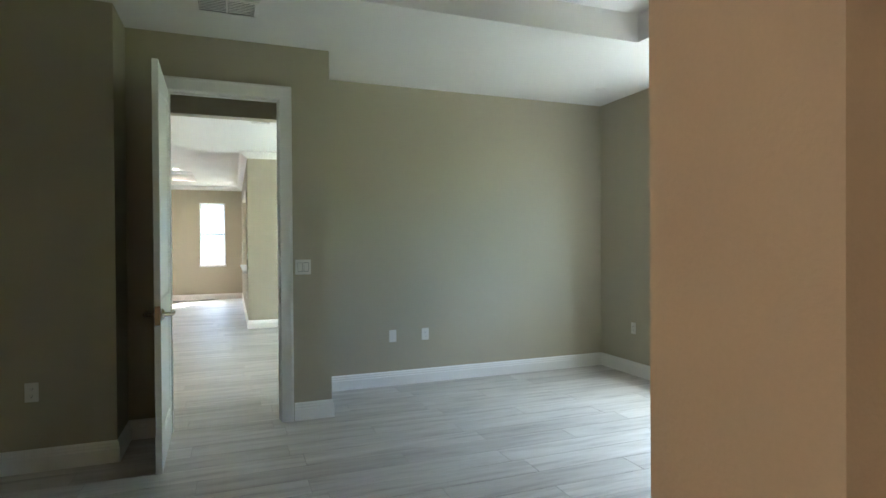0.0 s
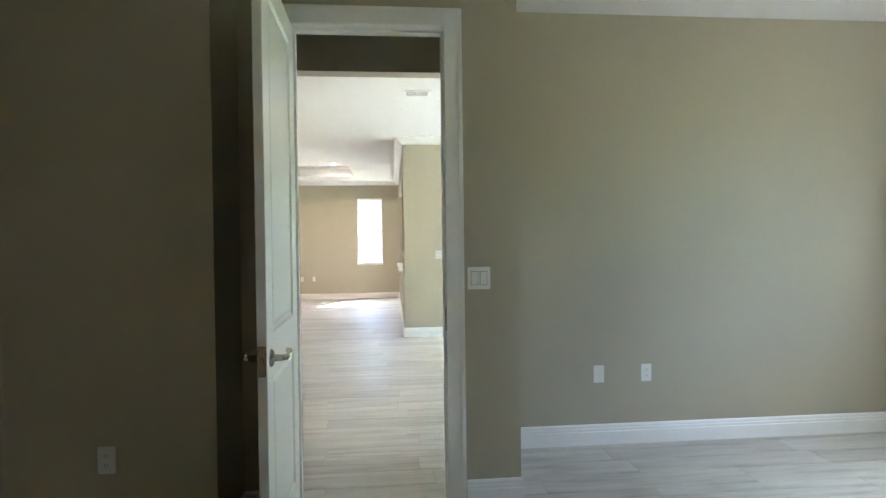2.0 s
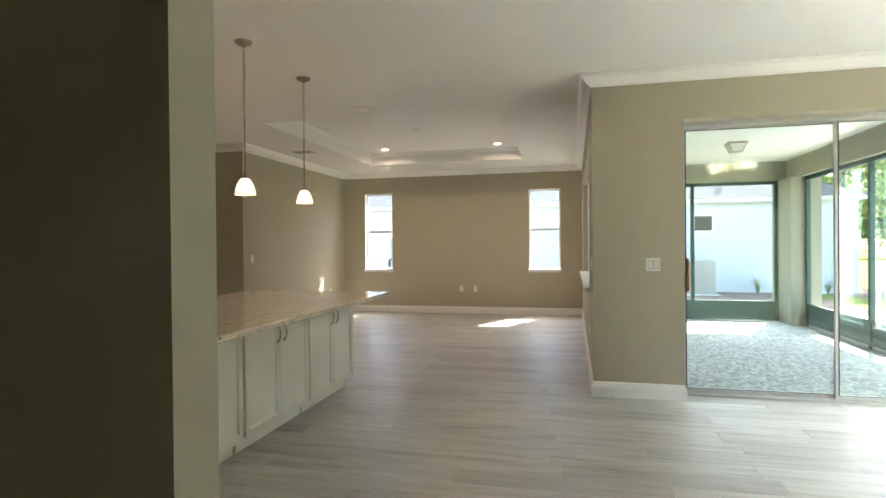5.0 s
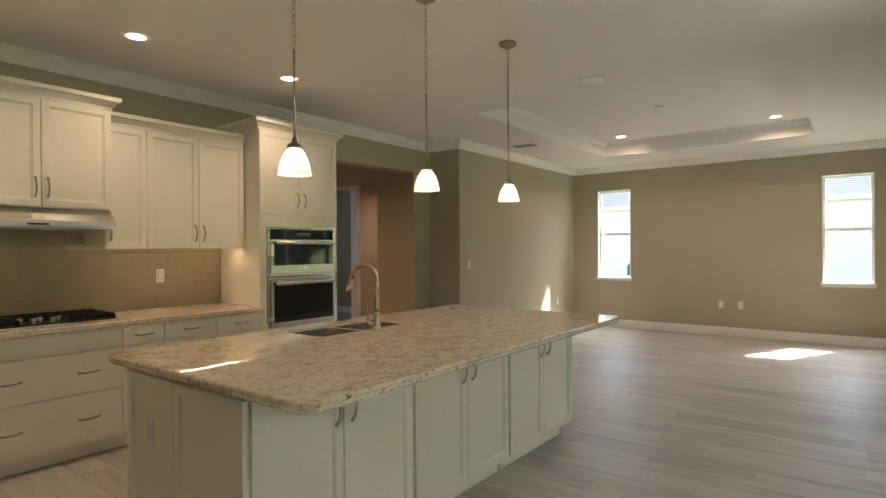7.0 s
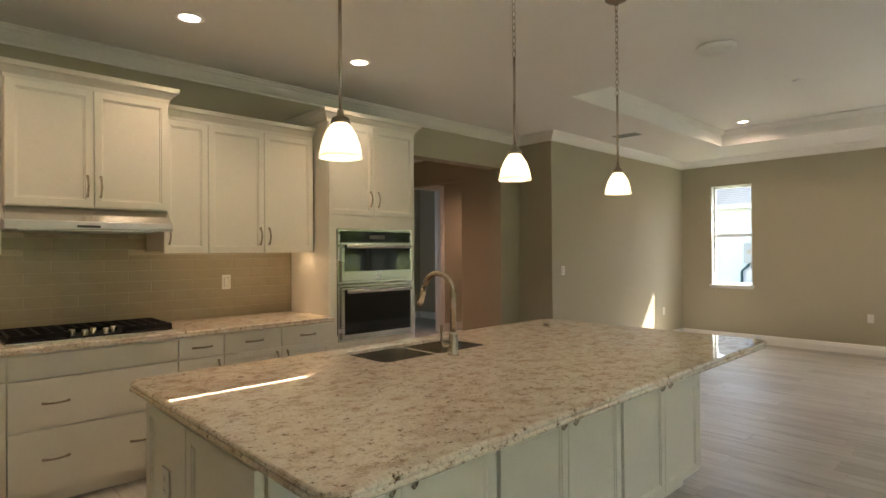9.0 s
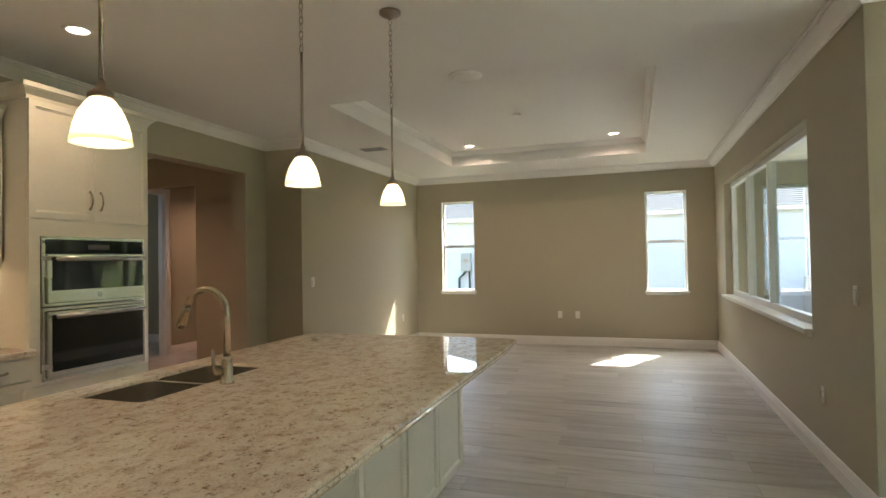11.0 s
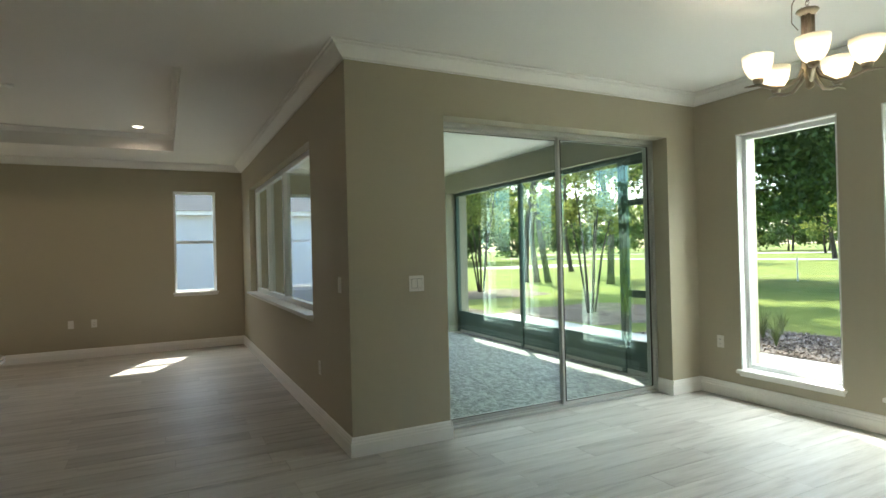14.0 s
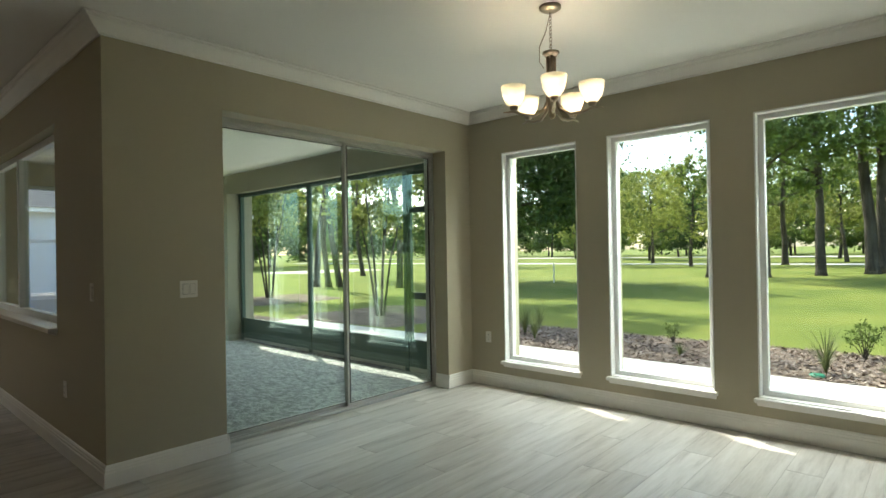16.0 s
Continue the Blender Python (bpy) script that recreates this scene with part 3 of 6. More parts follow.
def ring(axis, c, u0, u1, z0, z1, w, d0, d1, bevel=0.004):
    return pierced(bmesh.new(), axis, c + d0, c + d1, u0, u1, z0, z1, [(u0 + w, u1 - w, z0 + w, z1 - w)], bevel)


def window(name, axis, c, out, u0, u1, z0, z1, depth, label, rail=None, mullions=(), sill=0.035, w=0.045, lined=True):
    """A white window: frame deep in the opening, panes, meeting rail, mullions, inner sill. out: +1 or -1 along the normal."""
    base = (c, (u0 + u1) / 2, z0) if axis == "x" else ((u0 + u1) / 2, c, z0)
    ob = tagged(thing(name, label, "window", base), kind="structure")
    d0, d1 = out * depth, out * (depth + 0.06)
    part("window_frame", ring(axis, c, u0, u1, z0, z1, w, d0, d1), VINYL, ob)
    if lined:
        part("window_liner", ring(axis, c, u0 - 0.001, u1 + 0.001, z0 - 0.001, z1 + 0.001, 0.012, out * -0.004, d0, 0.002), VINYL, ob)
    edges = [u0 + w, *mullions, u1 - w]
    for a, b in zip(edges, edges[1:]):
        rows = [(z0 + w, rail), (rail, z1 - w)] if rail else [(z0 + w, z1 - w)]
        for i, (p, q) in enumerate(rows):
            pane = part("pane", rot_to(axis, c, a, b, p, q, out * (depth + 0.028 + 0.012 * i), out * (depth + 0.032 + 0.012 * i)), PANE, ob)
            pane.visible_shadow = False
    for m in mullions:
        part("mullion", rot_to(axis, c, m - 0.03, m + 0.03, z0 + w, z1 - w, out * (depth - 0.012), d1, 0.004), VINYL, ob)
    if rail:
        part("meeting_rail", rot_to(axis, c, u0 + w, u1 - w, rail - 0.022, rail + 0.022, out * (depth - 0.015), d1, 0.004), VINYL, ob)
        for k in (0.28, 0.72):
            part("sash_lock", rot_to(axis, c, u0 + k * (u1 - u0) - 0.02, u0 + k * (u1 - u0) + 0.02, rail + 0.022, rail + 0.034, out * (depth - 0.01), out * (depth + 0.02), 0.003), ALU, ob)
    if sill:
        part("window_sill", rot_to(axis, c, u0 - 0.025, u1 + 0.025, z0 - 0.028, z0 + 0.004, out * -sill, d0, 0.005), TRIM, ob)
        part("sill_apron", rot_to(axis, c, u0 - 0.012, u1 + 0.012, z0 - 0.055, z0 - 0.028, out * -0.012, out * -0.001, 0.003), TRIM, ob)
    return ob


bed_win = window("window_bedroom", "x", BX, 1, 2.95, 4.79, 0.90, 2.41, 0.09, "wide white vinyl sliding window", mullions=(3.94,), w=0.05)
part("insect_screen", rot_to("x", BX, 3.97, 4.74, 0.95, 2.36, 0.136, 0.138), MESH, bed_win, "grey insect screen")
window("window_north_1", "y", GY, 1, -3.85, -3.255, 0.87, 2.42, 0.08, "tall white single-hung window", rail=1.64, w=0.035)
window("window_north_2", "y", GY, 1, -0.495, 0.103, 0.87, 2.42, 0.08, "tall white single-hung window", rail=1.64, w=0.035)
window("window_lanai", "x", PX, 1, 11.07, 14.87, 0.88, 2.38, 0.085, "wide white sliding window onto the porch", mullions=(12.68, 13.74), w=0.06, sill=0.06, lined=False)
for i, (a, b) in enumerate(WINS):
    window("window_dining_%d" % (i + 1), "x", DX, 1, a + 0.02, b - 0.02, 0.27, 2.385, 0.07, "tall white fixed window near the floor", w=0.05, sill=0.05)


def slider():
    """A two-leaf sliding glass door in slim aluminium."""
    y0 = SY + 0.17
    x0, x1, xm, z1 = 1.257, 3.61, 2.50, 2.42
    ob = tagged(thing("sliding_door", "two-leaf sliding glass door in slim pale frames, closed", "door", ((x0 + x1) / 2, y0, 0)), kind="structure")
    bm = bmesh.new()
    box(bm, x0, x0 + 0.03, y0, y0 + 0.11, 0.003, z1, 0.003)
    box(bm, x1 - 0.03, x1, y0, y0 + 0.11, 0.003, z1, 0.003)
    box(bm, x0, x1, y0, y0 + 0.11, z1 - 0.035, z1, 0.003)
    part("outer_frame", bm, ALU, ob)
    bm = bmesh.new()
    box(bm, x0, x1, y0 - 0.01, y0 + 0.11, 0.002, 0.022, 0.003)
    box(bm, x0, x1, y0 + 0.03, y0 + 0.036, 0.022, 0.03)
    box(bm, x0, x1, y0 + 0.075, y0 + 0.081, 0.022, 0.03)
    part("threshold_track", bm, ALU, ob)
    for a, b, d in ((x0 + 0.03, xm + 0.025, 0.065), (xm - 0.025, x1 - 0.03, 0.022)):
        bm = bmesh.new()
        w = 0.028
        for q in ((a, a + w, 0.03, z1 - 0.04), (b - w, b, 0.03, z1 - 0.04), (a + w, b - w, 0.03, 0.06), (a + w, b - w, z1 - 0.066, z1 - 0.04)):
            box(bm, q[0], q[1], y0 + d, y0 + d + 0.035, q[2], q[3], 0.003)
        leaf = part("door_leaf", bm, ALU, ob)
        pane = part("pane", blk(a + w, b - w, y0 + d + 0.014, y0 + d + 0.020, 0.06, z1 - 0.066), SLIDEG, leaf)
        pane.visible_shadow = False
        bm = bmesh.new()
        for q in ((a + w - 0.004, a + w, 0.06, z1 - 0.066), (b - w, b - w + 0.004, 0.06, z1 - 0.066), (a + w, b - w, 0.056, 0.06), (a + w, b - w, z1 - 0.066, z1 - 0.062)):
            box(bm, q[0] - 0.003, q[1] + 0.003, y0 + d - 0.002, y0 + d + 0.010, q[2], q[3])
        part("gasket", bm, GAP, leaf)
    h = tube(bmesh.new(), [(x0 + 0.068, y0 + 0.066, 0.93), (x0 + 0.068, y0 + 0.03, 0.95), (x0 + 0.068, y0 + 0.03, 1.19), (x0 + 0.068, y0 + 0.066, 1.21)], 0.014, 8)
    part("door_handle", h, WOODH, ob, "orange wooden pull handle", True)


slider()


def panel_door():
    """A tall white two-panel door, hinged at its left jamb and standing open into the bedroom."""
    ob = tagged(thing("bedroom_door", "white two-panel interior door standing open", "door", (-0.142, 4.90, 0)), kind="structure")
    w, t, h = 0.745, 0.036, 2.42
    bm = bmesh.new()
    st = 0.115
    pierced(bm, "y", -t, 0, 0, w, 0.01, h, [(st, w - st, 0.22, 0.86), (st, w - st, 1.02, h - st)], 0.002)
    leaf = new("leaf", bpy.data.meshes.new("leaf"))
    place(leaf, bm, DOORP)
    leaf.parent = ob
    leaf.matrix_basis = pose(0, 0, 0, 0, 0, DOOR_TURN)
    for z0, z1 in ((0.22, 0.86), (1.02, h - st)):
        bm = blk(st, w - st, -t + 0.001, -0.001, z0, z1)
        bmesh.ops.recalc_face_normals(bm, faces=bm.faces)
        faces = [f for f in bm.faces if abs(f.normal.y) > 0.9]
        bmesh.ops.inset_individual(bm, faces=faces, thickness=0.012, depth=-0.007)
        bmesh.ops.inset_individual(bm, faces=faces, thickness=0.014, depth=0.0)
        bmesh.ops.inset_individual(bm, faces=faces, thickness=0.030, depth=0.005)
        p = new("panel", bpy.data.meshes.new("panel"))
        place(p, bm, DOORP)
        p.parent = leaf
    hx, hz = w - 0.065, 0.932
    for yy, nn in ((0, 1), (-t, -1)):
        bm = bmesh.new()
        lathe(bm, [(0.0, 0.0), (0.034, 0.0), (0.034, 0.004), (0.028, 0.010), (0.013, 0.014), (0.011, 0.045), (0.0, 0.047)], 20)
        bmesh.ops.rotate(bm, verts=bm.verts, matrix=Matrix.Rotation(radians(-90 * nn), 3, "X"))
        bmesh.ops.translate(bm, verts=bm.verts, vec=(hx, yy, hz))
        tube(bm, [(hx, yy + nn * 0.045, hz), (hx - 0.012, yy + nn * 0.056, hz), (hx - 0.05, yy + nn * 0.060, hz + 0.002), (hx - 0.09, yy + nn * 0.058, hz + 0.004), (hx - 0.105, yy + nn * 0.050, hz + 0.008), (hx - 0.108, yy + nn * 0.042, hz + 0.010)], [0.012, 0.012, 0.010, 0.010, 0.010, 0.008], 10)
        k = new("door_handle", bpy.data.meshes.new("door_handle"))
        place(k, bm, NICKEL, True)
        k["label"] = "brushed nickel lever handle"
        k.parent = leaf
    bm = blk(w - 0.001, w + 0.003, -t + 0.004, -0.004, hz - 0.055, hz + 0.055, 0.001)
    box(bm, w, w + 0.012, -t + 0.012, -0.012, hz - 0.012, hz + 0.012, 0.002)
    k = new("latch_plate", bpy.data.meshes.new("latch_plate"))
    place(k, bm, NICKEL)
    k.parent = leaf
    for z in (0.22, 1.2, 2.2):
        bm = tube(bmesh.new(), [(-0.008, 0.006, z - 0.045), (-0.008, 0.006, z + 0.045)], 0.007, 8)
        k = new("hinge", bpy.data.meshes.new("hinge"))
        place(k, bm, NICKEL)
        k.parent = ob


DOOR_TURN = -88.5
panel_door()


def casing(name, axis, c, u0, u1, z1, out, t0, t1, label):
    """White casing on one or both faces and a jamb lining; c the near face, t0..t1 the wall's depth."""
    base = ((u0 + u1) / 2, c, 0) if axis == "y" else (c, (u0 + u1) / 2, 0)
    ob = tagged(thing(name, label, "door frame", base), kind="structure")
    w = 0.09
    for face, sgn in ((c + t0, -1), (c + t1, 1)):
        bm = bmesh.new()
        for a in ((u0 - w, u0, 0.002, z1 + w), (u1, u1 + w, 0.002, z1 + w), (u0, u1, z1, z1 + w)):
            rot_to(axis, face, *a, sgn * 0.0005, sgn * 0.018, 0.004, bm)
        for a in ((u0 - w, u0 - w + 0.02, 0.002, z1 + w), (u1 + w - 0.02, u1 + w, 0.002, z1 + w), (u0 - w, u1 + w, z1 + w - 0.02, z1 + w)):
            rot_to(axis, face, *a, sgn * 0.012, sgn * 0.026, 0.004, bm)
        part("casing", bm, TRIM, ob)
    bm = bmesh.new()
    for a in ((u0 - 0.02, u0, 0.002, z1), (u1, u1 + 0.02, 0.002, z1), (u0 - 0.02, u1 + 0.02, z1, z1 + 0.02)):
        rot_to(axis, c, *a, t0 + 0.0006, t1 - 0.0006, 0, bm)
    part("jamb", bm, TRIM, ob)
    bm = bmesh.new()
    for a in ((u0, u0 + 0.012, 0.002, z1), (u1 - 0.012, u1, 0.002, z1), (u0 + 0.012, u1 - 0.012, z1 - 0.012, z1)):
        rot_to(axis, c, *a, t0 + 0.05, t0 + 0.085, 0.002, bm)
    part("door_stop", bm, TRIM, ob)
    return ob


fr = casing("door_frame_bedroom", "y", 4.91, -0.150, 0.605, 2.44, 1, 0.0, 0.12, "white painted door casing")
part("strike_plate", blk(0.600, 0.6046, 4.925, 4.955, 0.90, 1.02, 0.001), NICKEL, fr)
casing("door_frame_passage", "x", -7.6, 12.49, 13.31, 2.51, 1, -0.12, 0.0, "white painted door casing in the passage")


# ---- switches and outlets ----
def plate(kind, axis, c, sgn, u, z, gangs=1, group="wall plates"):
    """A wall plate: kind 'switch', 'outlet' or 'blank'."""
    w, h = 0.035 + 0.0235 * (gangs - 1) * 2 / 2, 0.057
    base = (c, u, z - h) if axis == "x" else (u, c, z - h)
    names = {"switch": ("light_switch", "white rocker switch plate on the wall", "switch"), "outlet": ("power_outlet", "white duplex outlet plate low on the wall", "outlet"), "blank": ("cable_plate", "white cable jack plate low on the wall", "wall plate")}
    n, lab, cat = names[kind]
    if kind == "outlet" and z > 1.0:
        lab = "white duplex outlet plate on the tiled backsplash"
    ob = thing(n, lab, cat, base, group)
    part("cover_plate", rot_to(axis, c, u - w, u + w, z - h, z + h, sgn * 0.0005, sgn * 0.007, 0.0025), PLATE, ob)
    for g in range(gangs):
        ug = u + (g - (gangs - 1) / 2) * 0.046
        if kind == "switch":
            part("rocker", rot_to(axis, c, ug - 0.0165, ug + 0.0165, z - 0.033, z + 0.033, sgn * 0.006, sgn * 0.012, 0.002), PLATE, ob)
            part("rocker_gap", ring(axis, c, ug - 0.0185, ug + 0.0185, z - 0.035, z + 0.035, 0.002, sgn * 0.0066, sgn * 0.0074, 0), SLOT, ob)
        elif kind == "outlet":
            for dz in (-0.02, 0.02):
                s = part("socket", rot_to(axis, c, ug - 0.016, ug + 0.016, z + dz - 0.014, z + dz + 0.014, sgn * 0.006, sgn * 0.0095, 0.003), PLATE, ob)
                bm = bmesh.new()
                for du in (-0.006, 0.006):
                    rot_to(axis, c, ug + du - 0.0012, ug + du + 0.0012, z + dz - 0.003, z + dz + 0.006, sgn * 0.009, sgn * 0.0099, 0, bm)
                rot_to(axis, c, ug - 0.002, ug + 0.002, z + dz - 0.010, z + dz - 0.006, sgn * 0.009, sgn * 0.0099, 0, bm)
                part("slots", bm, SLOT, s)
        else:
            part("insert", rot_to(axis, c, ug - 0.0165, ug + 0.0165, z - 0.033, z + 0.033, sgn * 0.006, sgn * 0.0085, 0.002), PLATE, ob)
    return ob


plate("switch", "y", 4.91, -1, 0.772, 1.170, 2)
plate("blank", "y", 5.66, -1, 1.684, 0.470)
plate("outlet", "y", 5.66, -1, 2.010, 0.470)
plate("outlet", "x", BX, -1, 5.13, 0.475)
plate("outlet", "y", 4.50, -1, -0.85, 0.475)
plate("switch", "y", 0.764, -1, 0.665, 1.19, 2)
plate("switch", "y", SY, -1, 1.005, 1.172, 2)
plate("switch", "x", PX, -1, 10.23, 1.175)
plate("outlet", "x", PX, -1, 10.86, 0.468)
plate("blank", "y", GY, -1, -1.83, 0.49)
plate("outlet", "y", GY, -1, -1.55, 0.49)
plate("switch", "x", LX, 1, 12.28, 1.178)
plate("outlet", "x", LX, 1, 15.0, 0.47)
plate("outlet", "x", DX, -1, 9.784, 0.50)
plate("switch", "x", KX + 0.011, 1, 8.33, 1.19)


# ---- kitchen ----
def pull(ob_parent, axis, c, sgn, u, z, length=0.125, upright=True):
    """A bowed nickel bar pull."""
    bm = bmesh.new()
    pts = []
    for i in range(9):
        k = i / 8
        s = (k - 0.5) * length
        d = 0.004 + 0.026 * math.sin(math.pi * k) ** 0.7
        a, b = (u, z + s) if upright else (u + s, z)
        pts.append((c + sgn * d, a, b) if axis == "x" else (a, c + sgn * d, b))
    tube(bm, pts, [0.009, 0.007, 0.006, 0.006, 0.006, 0.006, 0.006, 0.007, 0.009], 8)
    return part("handle", bm, NICKEL, ob_parent, "curved nickel pull", True)


def front(parent, axis, c, sgn, u0, u1, z0, z1, kind="door", handle=None, t=0.020):
    """A cabinet door with a recessed panel, or a slab drawer front; handle (u, z, upright)."""
    g = 0.003
    u0, u1, z0, z1 = u0 + g, u1 - g, z0 + g, z1 - g
    bm = rot_to(axis, c, u0, u1, z0, z1, 0.0, sgn * t)
    if kind == "door":
        n = Vector((sgn, 0, 0)) if axis == "x" else Vector((0, sgn, 0))
        bmesh.ops.recalc_face_normals(bm, faces=bm.faces)
        face = max(bm.faces, key=lambda f: f.normal.dot(n))
        bmesh.ops.inset_individual(bm, faces=[face], thickness=min(0.058, (u1 - u0) * 0.28), depth=0.0)
        bmesh.ops.inset_individual(bm, faces=[face], thickness=0.004, depth=-0.005)
        bmesh.ops.inset_individual(bm, faces=[face], thickness=0.009, depth=0.0)
        bmesh.ops.inset_individual(bm, faces=[face], thickness=0.003, depth=-0.005)
    else:
        bmesh.ops.bevel(bm, geom=list(bm.edges), offset=0.003, segments=2, affect="EDGES", clamp_overlap=True)
    d = part("door" if kind == "door" else "drawer_front", bm, CAB, parent)
    if handle:
        pull(d, axis, c + sgn * t, sgn, handle[0], handle[1], upright=handle[2])
    return d


BF = -4.17       # base cabinet box front; doors stand 20 mm proud
CT = 0.915


def base_cabinet(y0, y1, layout, label):
    ob = thing("base_cabinet", label, "cabinet", ((KX + BF) / 2, (y0 + y1) / 2, 0), "kitchen base cabinets")
    part("body", blk(KX + 0.003, BF, y0 + 0.001, y1 - 0.001, 0.10, 0.874), CAB, ob)
    part("toe_kick", blk(KX + 0.003, BF - 0.07, y0 + 0.001, y1 - 0.001, 0.004, 0.10), CAB, ob)
    m = (y0 + y1) / 2
    if layout == "drawers":
        for z0, z1, hs in ((0.735, 0.868, ()), (0.455, 0.730, (0.25, 0.75)), (0.115, 0.450, (0.25, 0.75))):
            d = front(ob, "x", BF, 1, y0, y1, z0, z1, "drawer")
            for k in hs:
                pull(d, "x", BF + 0.02, 1, y0 + k * (y1 - y0), (z0 + z1) / 2, upright=False)
    elif layout == "single":
        front(ob, "x", BF, 1, y0, y1, 0.735, 0.868, "drawer", (m, 0.80, False))
        front(ob, "x", BF, 1, y0, y1, 0.115, 0.730, "door", (y1 - 0.04, 0.64, True))
    else:
        for a, b, s in ((y0, m, 1), (m, y1, -1)):
            front(ob, "x", BF, 1, a, b, 0.735, 0.868, "drawer", ((a + b) / 2, 0.80, False))
            front(ob, "x", BF, 1, a, b, 0.115, 0.730, "door", (b - 0.04 if s > 0 else a + 0.04, 0.64, True))


base_cabinet(6.28, 6.889, "single", "cream painted base cabinet with a drawer over a door")
base_cabinet(5.83, 6.28, "single", "cream painted base cabinet at the end of the run")
base_cabinet(6.889, 7.762, "drawers", "cream painted drawer cabinet under the cooktop")
base_cabinet(7.762, 8.055, "single", "narrow cream painted base cabinet with a drawer")
base_cabinet(8.055, 8.90, "double", "cream painted base cabinet with two drawers and two doors")


def slab(name, x0, x1, y0, y1, z0, z1, r, label, holes=()):
    """A stone top with rounded corners and eased edges; holes are rectangles with rounded corners."""
    bm = bmesh.new()

    def loop(a0, a1, b0, b1, rad, z, inset=0.0):
        vs = []
        for cx, cy, s in ((a1 - rad, b1 - rad, 0), (a0 + rad, b1 - rad, 90), (a0 + rad, b0 + rad, 180), (a1 - rad, b0 + rad, 270)):
            for k in range(7):
                a = radians(s + 15 * k)
                vs.append(bm.verts.new((cx + (rad - inset) * math.cos(a), cy + (rad - inset) * math.sin(a), z)))
        return vs
    prof = [(z0, 0.010), (z0 + 0.006, 0.002), (z0 + 0.013, 0.0), (z0 + 0.020, 0.004), (z1 - 0.010, 0.0), (z1 - 0.003, 0.003), (z1, 0.009)]
    loops = [loop(x0, x1, y0, y1, r, z, i) for z, i in prof]
    for p, q in zip(loops, loops[1:]):
        for i in range(len(p)):
            bm.faces.new((p[i], p[(i + 1) % len(p)], q[(i + 1) % len(q)], q[i]))
    cuts = []
    for h in holes:
        lo, hi = loop(*h, 0.05, z0), loop(*h, 0.05, z1)
        for i in range(len(lo)):
            bm.faces.new((lo[i], hi[i], hi[(i + 1) % len(hi)], lo[(i + 1) % len(lo)]))
        cuts.append((lo, hi))
    for outer, which in ((loops[0], 0), (loops[-1], 1)):
        ring_edges = [bm.edges.get((outer[i], outer[(i + 1) % len(outer)])) for i in range(len(outer))]
        for c in cuts:
            v = c[which]
            ring_edges += [bm.edges.get((v[i], v[(i + 1) % len(v)])) for i in range(len(v))]
        bmesh.ops.triangle_fill(bm, edges=ring_edges, use_beauty=True)
    return solid(name, bm, GRANITE, label, "countertop")


slab("kitchen_countertop", KX + 0.003, -4.125, 5.825, 8.915, 0.876, CT, 0.012, "polished beige granite worktop along the kitchen wall")


def crown_cap(name, x1, y0, y1, z, parent, left, right, drop=0.09):
    """Crown on top of a wall cabinet, returned along its open sides."""
    prof = [(0, 0), (0.008, 0), (0.012, 0.02), (0.04, 0.055), (0.055, 0.062), (0.058, drop), (0, drop)]
    bm = bmesh.new()
    extrude_profile(bm, prof, (x1, y0, z), (x1, y1, z), (1, 0, 0), (int(left), int(right)))
    if left:
        extrude_profile(bm, prof, (KX + 0.004, y0, z), (x1, y0, z), (0, -1, 0), (0, 1))
    if right:
        extrude_profile(bm, prof, (KX + 0.004, y1, z), (x1, y1, z), (0, 1, 0), (0, 1))
    part(name, bm, CAB, parent)


UF = -4.41


def wall_cabinet(y0, y1, z0, z1, x1, doors, label, left=False, right=False, hz=0.13):
    ob = thing("wall_cabinet", label, "cabinet", ((KX + x1) / 2, (y0 + y1) / 2, z0), "kitchen wall cabinets")
    part("body", blk(KX + 0.003, x1, y0 + 0.001, y1 - 0.001, z0 + (0.022 if z0 < 1.5 else 0), z1), CAB, ob)
    if z0 < 1.5:
        # added lip behind the doors, only there to hide the LED strip
        part("added_light_rail", blk(x1 - 0.02, x1, y0 + 0.001, y1 - 0.001, z0 + 0.005, z0 + 0.022), CAB, ob)
    n = len(doors)
    for i, side in enumerate(doors):
        a, b = y0 + (y1 - y0) * i / n, y0 + (y1 - y0) * (i + 1) / n
        front(ob, "x", x1, 1, a, b, z0 + 0.004, z1 - 0.012, "door", (b - 0.035 if side == "r" else a + 0.035, z0 + hz, True))
    crown_cap("crown", x1 + 0.004, y0, y1, z1 - 0.012, ob, left, right)
    return ob


wall_cabinet(5.83, 6.30, 1.415, 2.345, UF, "r", "cream painted wall cabinet")
wall_cabinet(6.30, 6.893, 1.415, 2.345, UF, "r", "cream painted wall cabinet with one door")
wall_cabinet(6.895, 7.745, 1.695, 2.42, -4.29, "rl", "raised cream painted cabinet over the range hood", True, True, 0.13)
wall_cabinet(7.748, 8.045, 1.415, 2.345, UF, "l", "narrow cream painted wall cabinet")
wall_cabinet(8.045, 8.885, 1.415, 2.345, UF, "rl", "cream painted two-door wall cabinet", False, False)

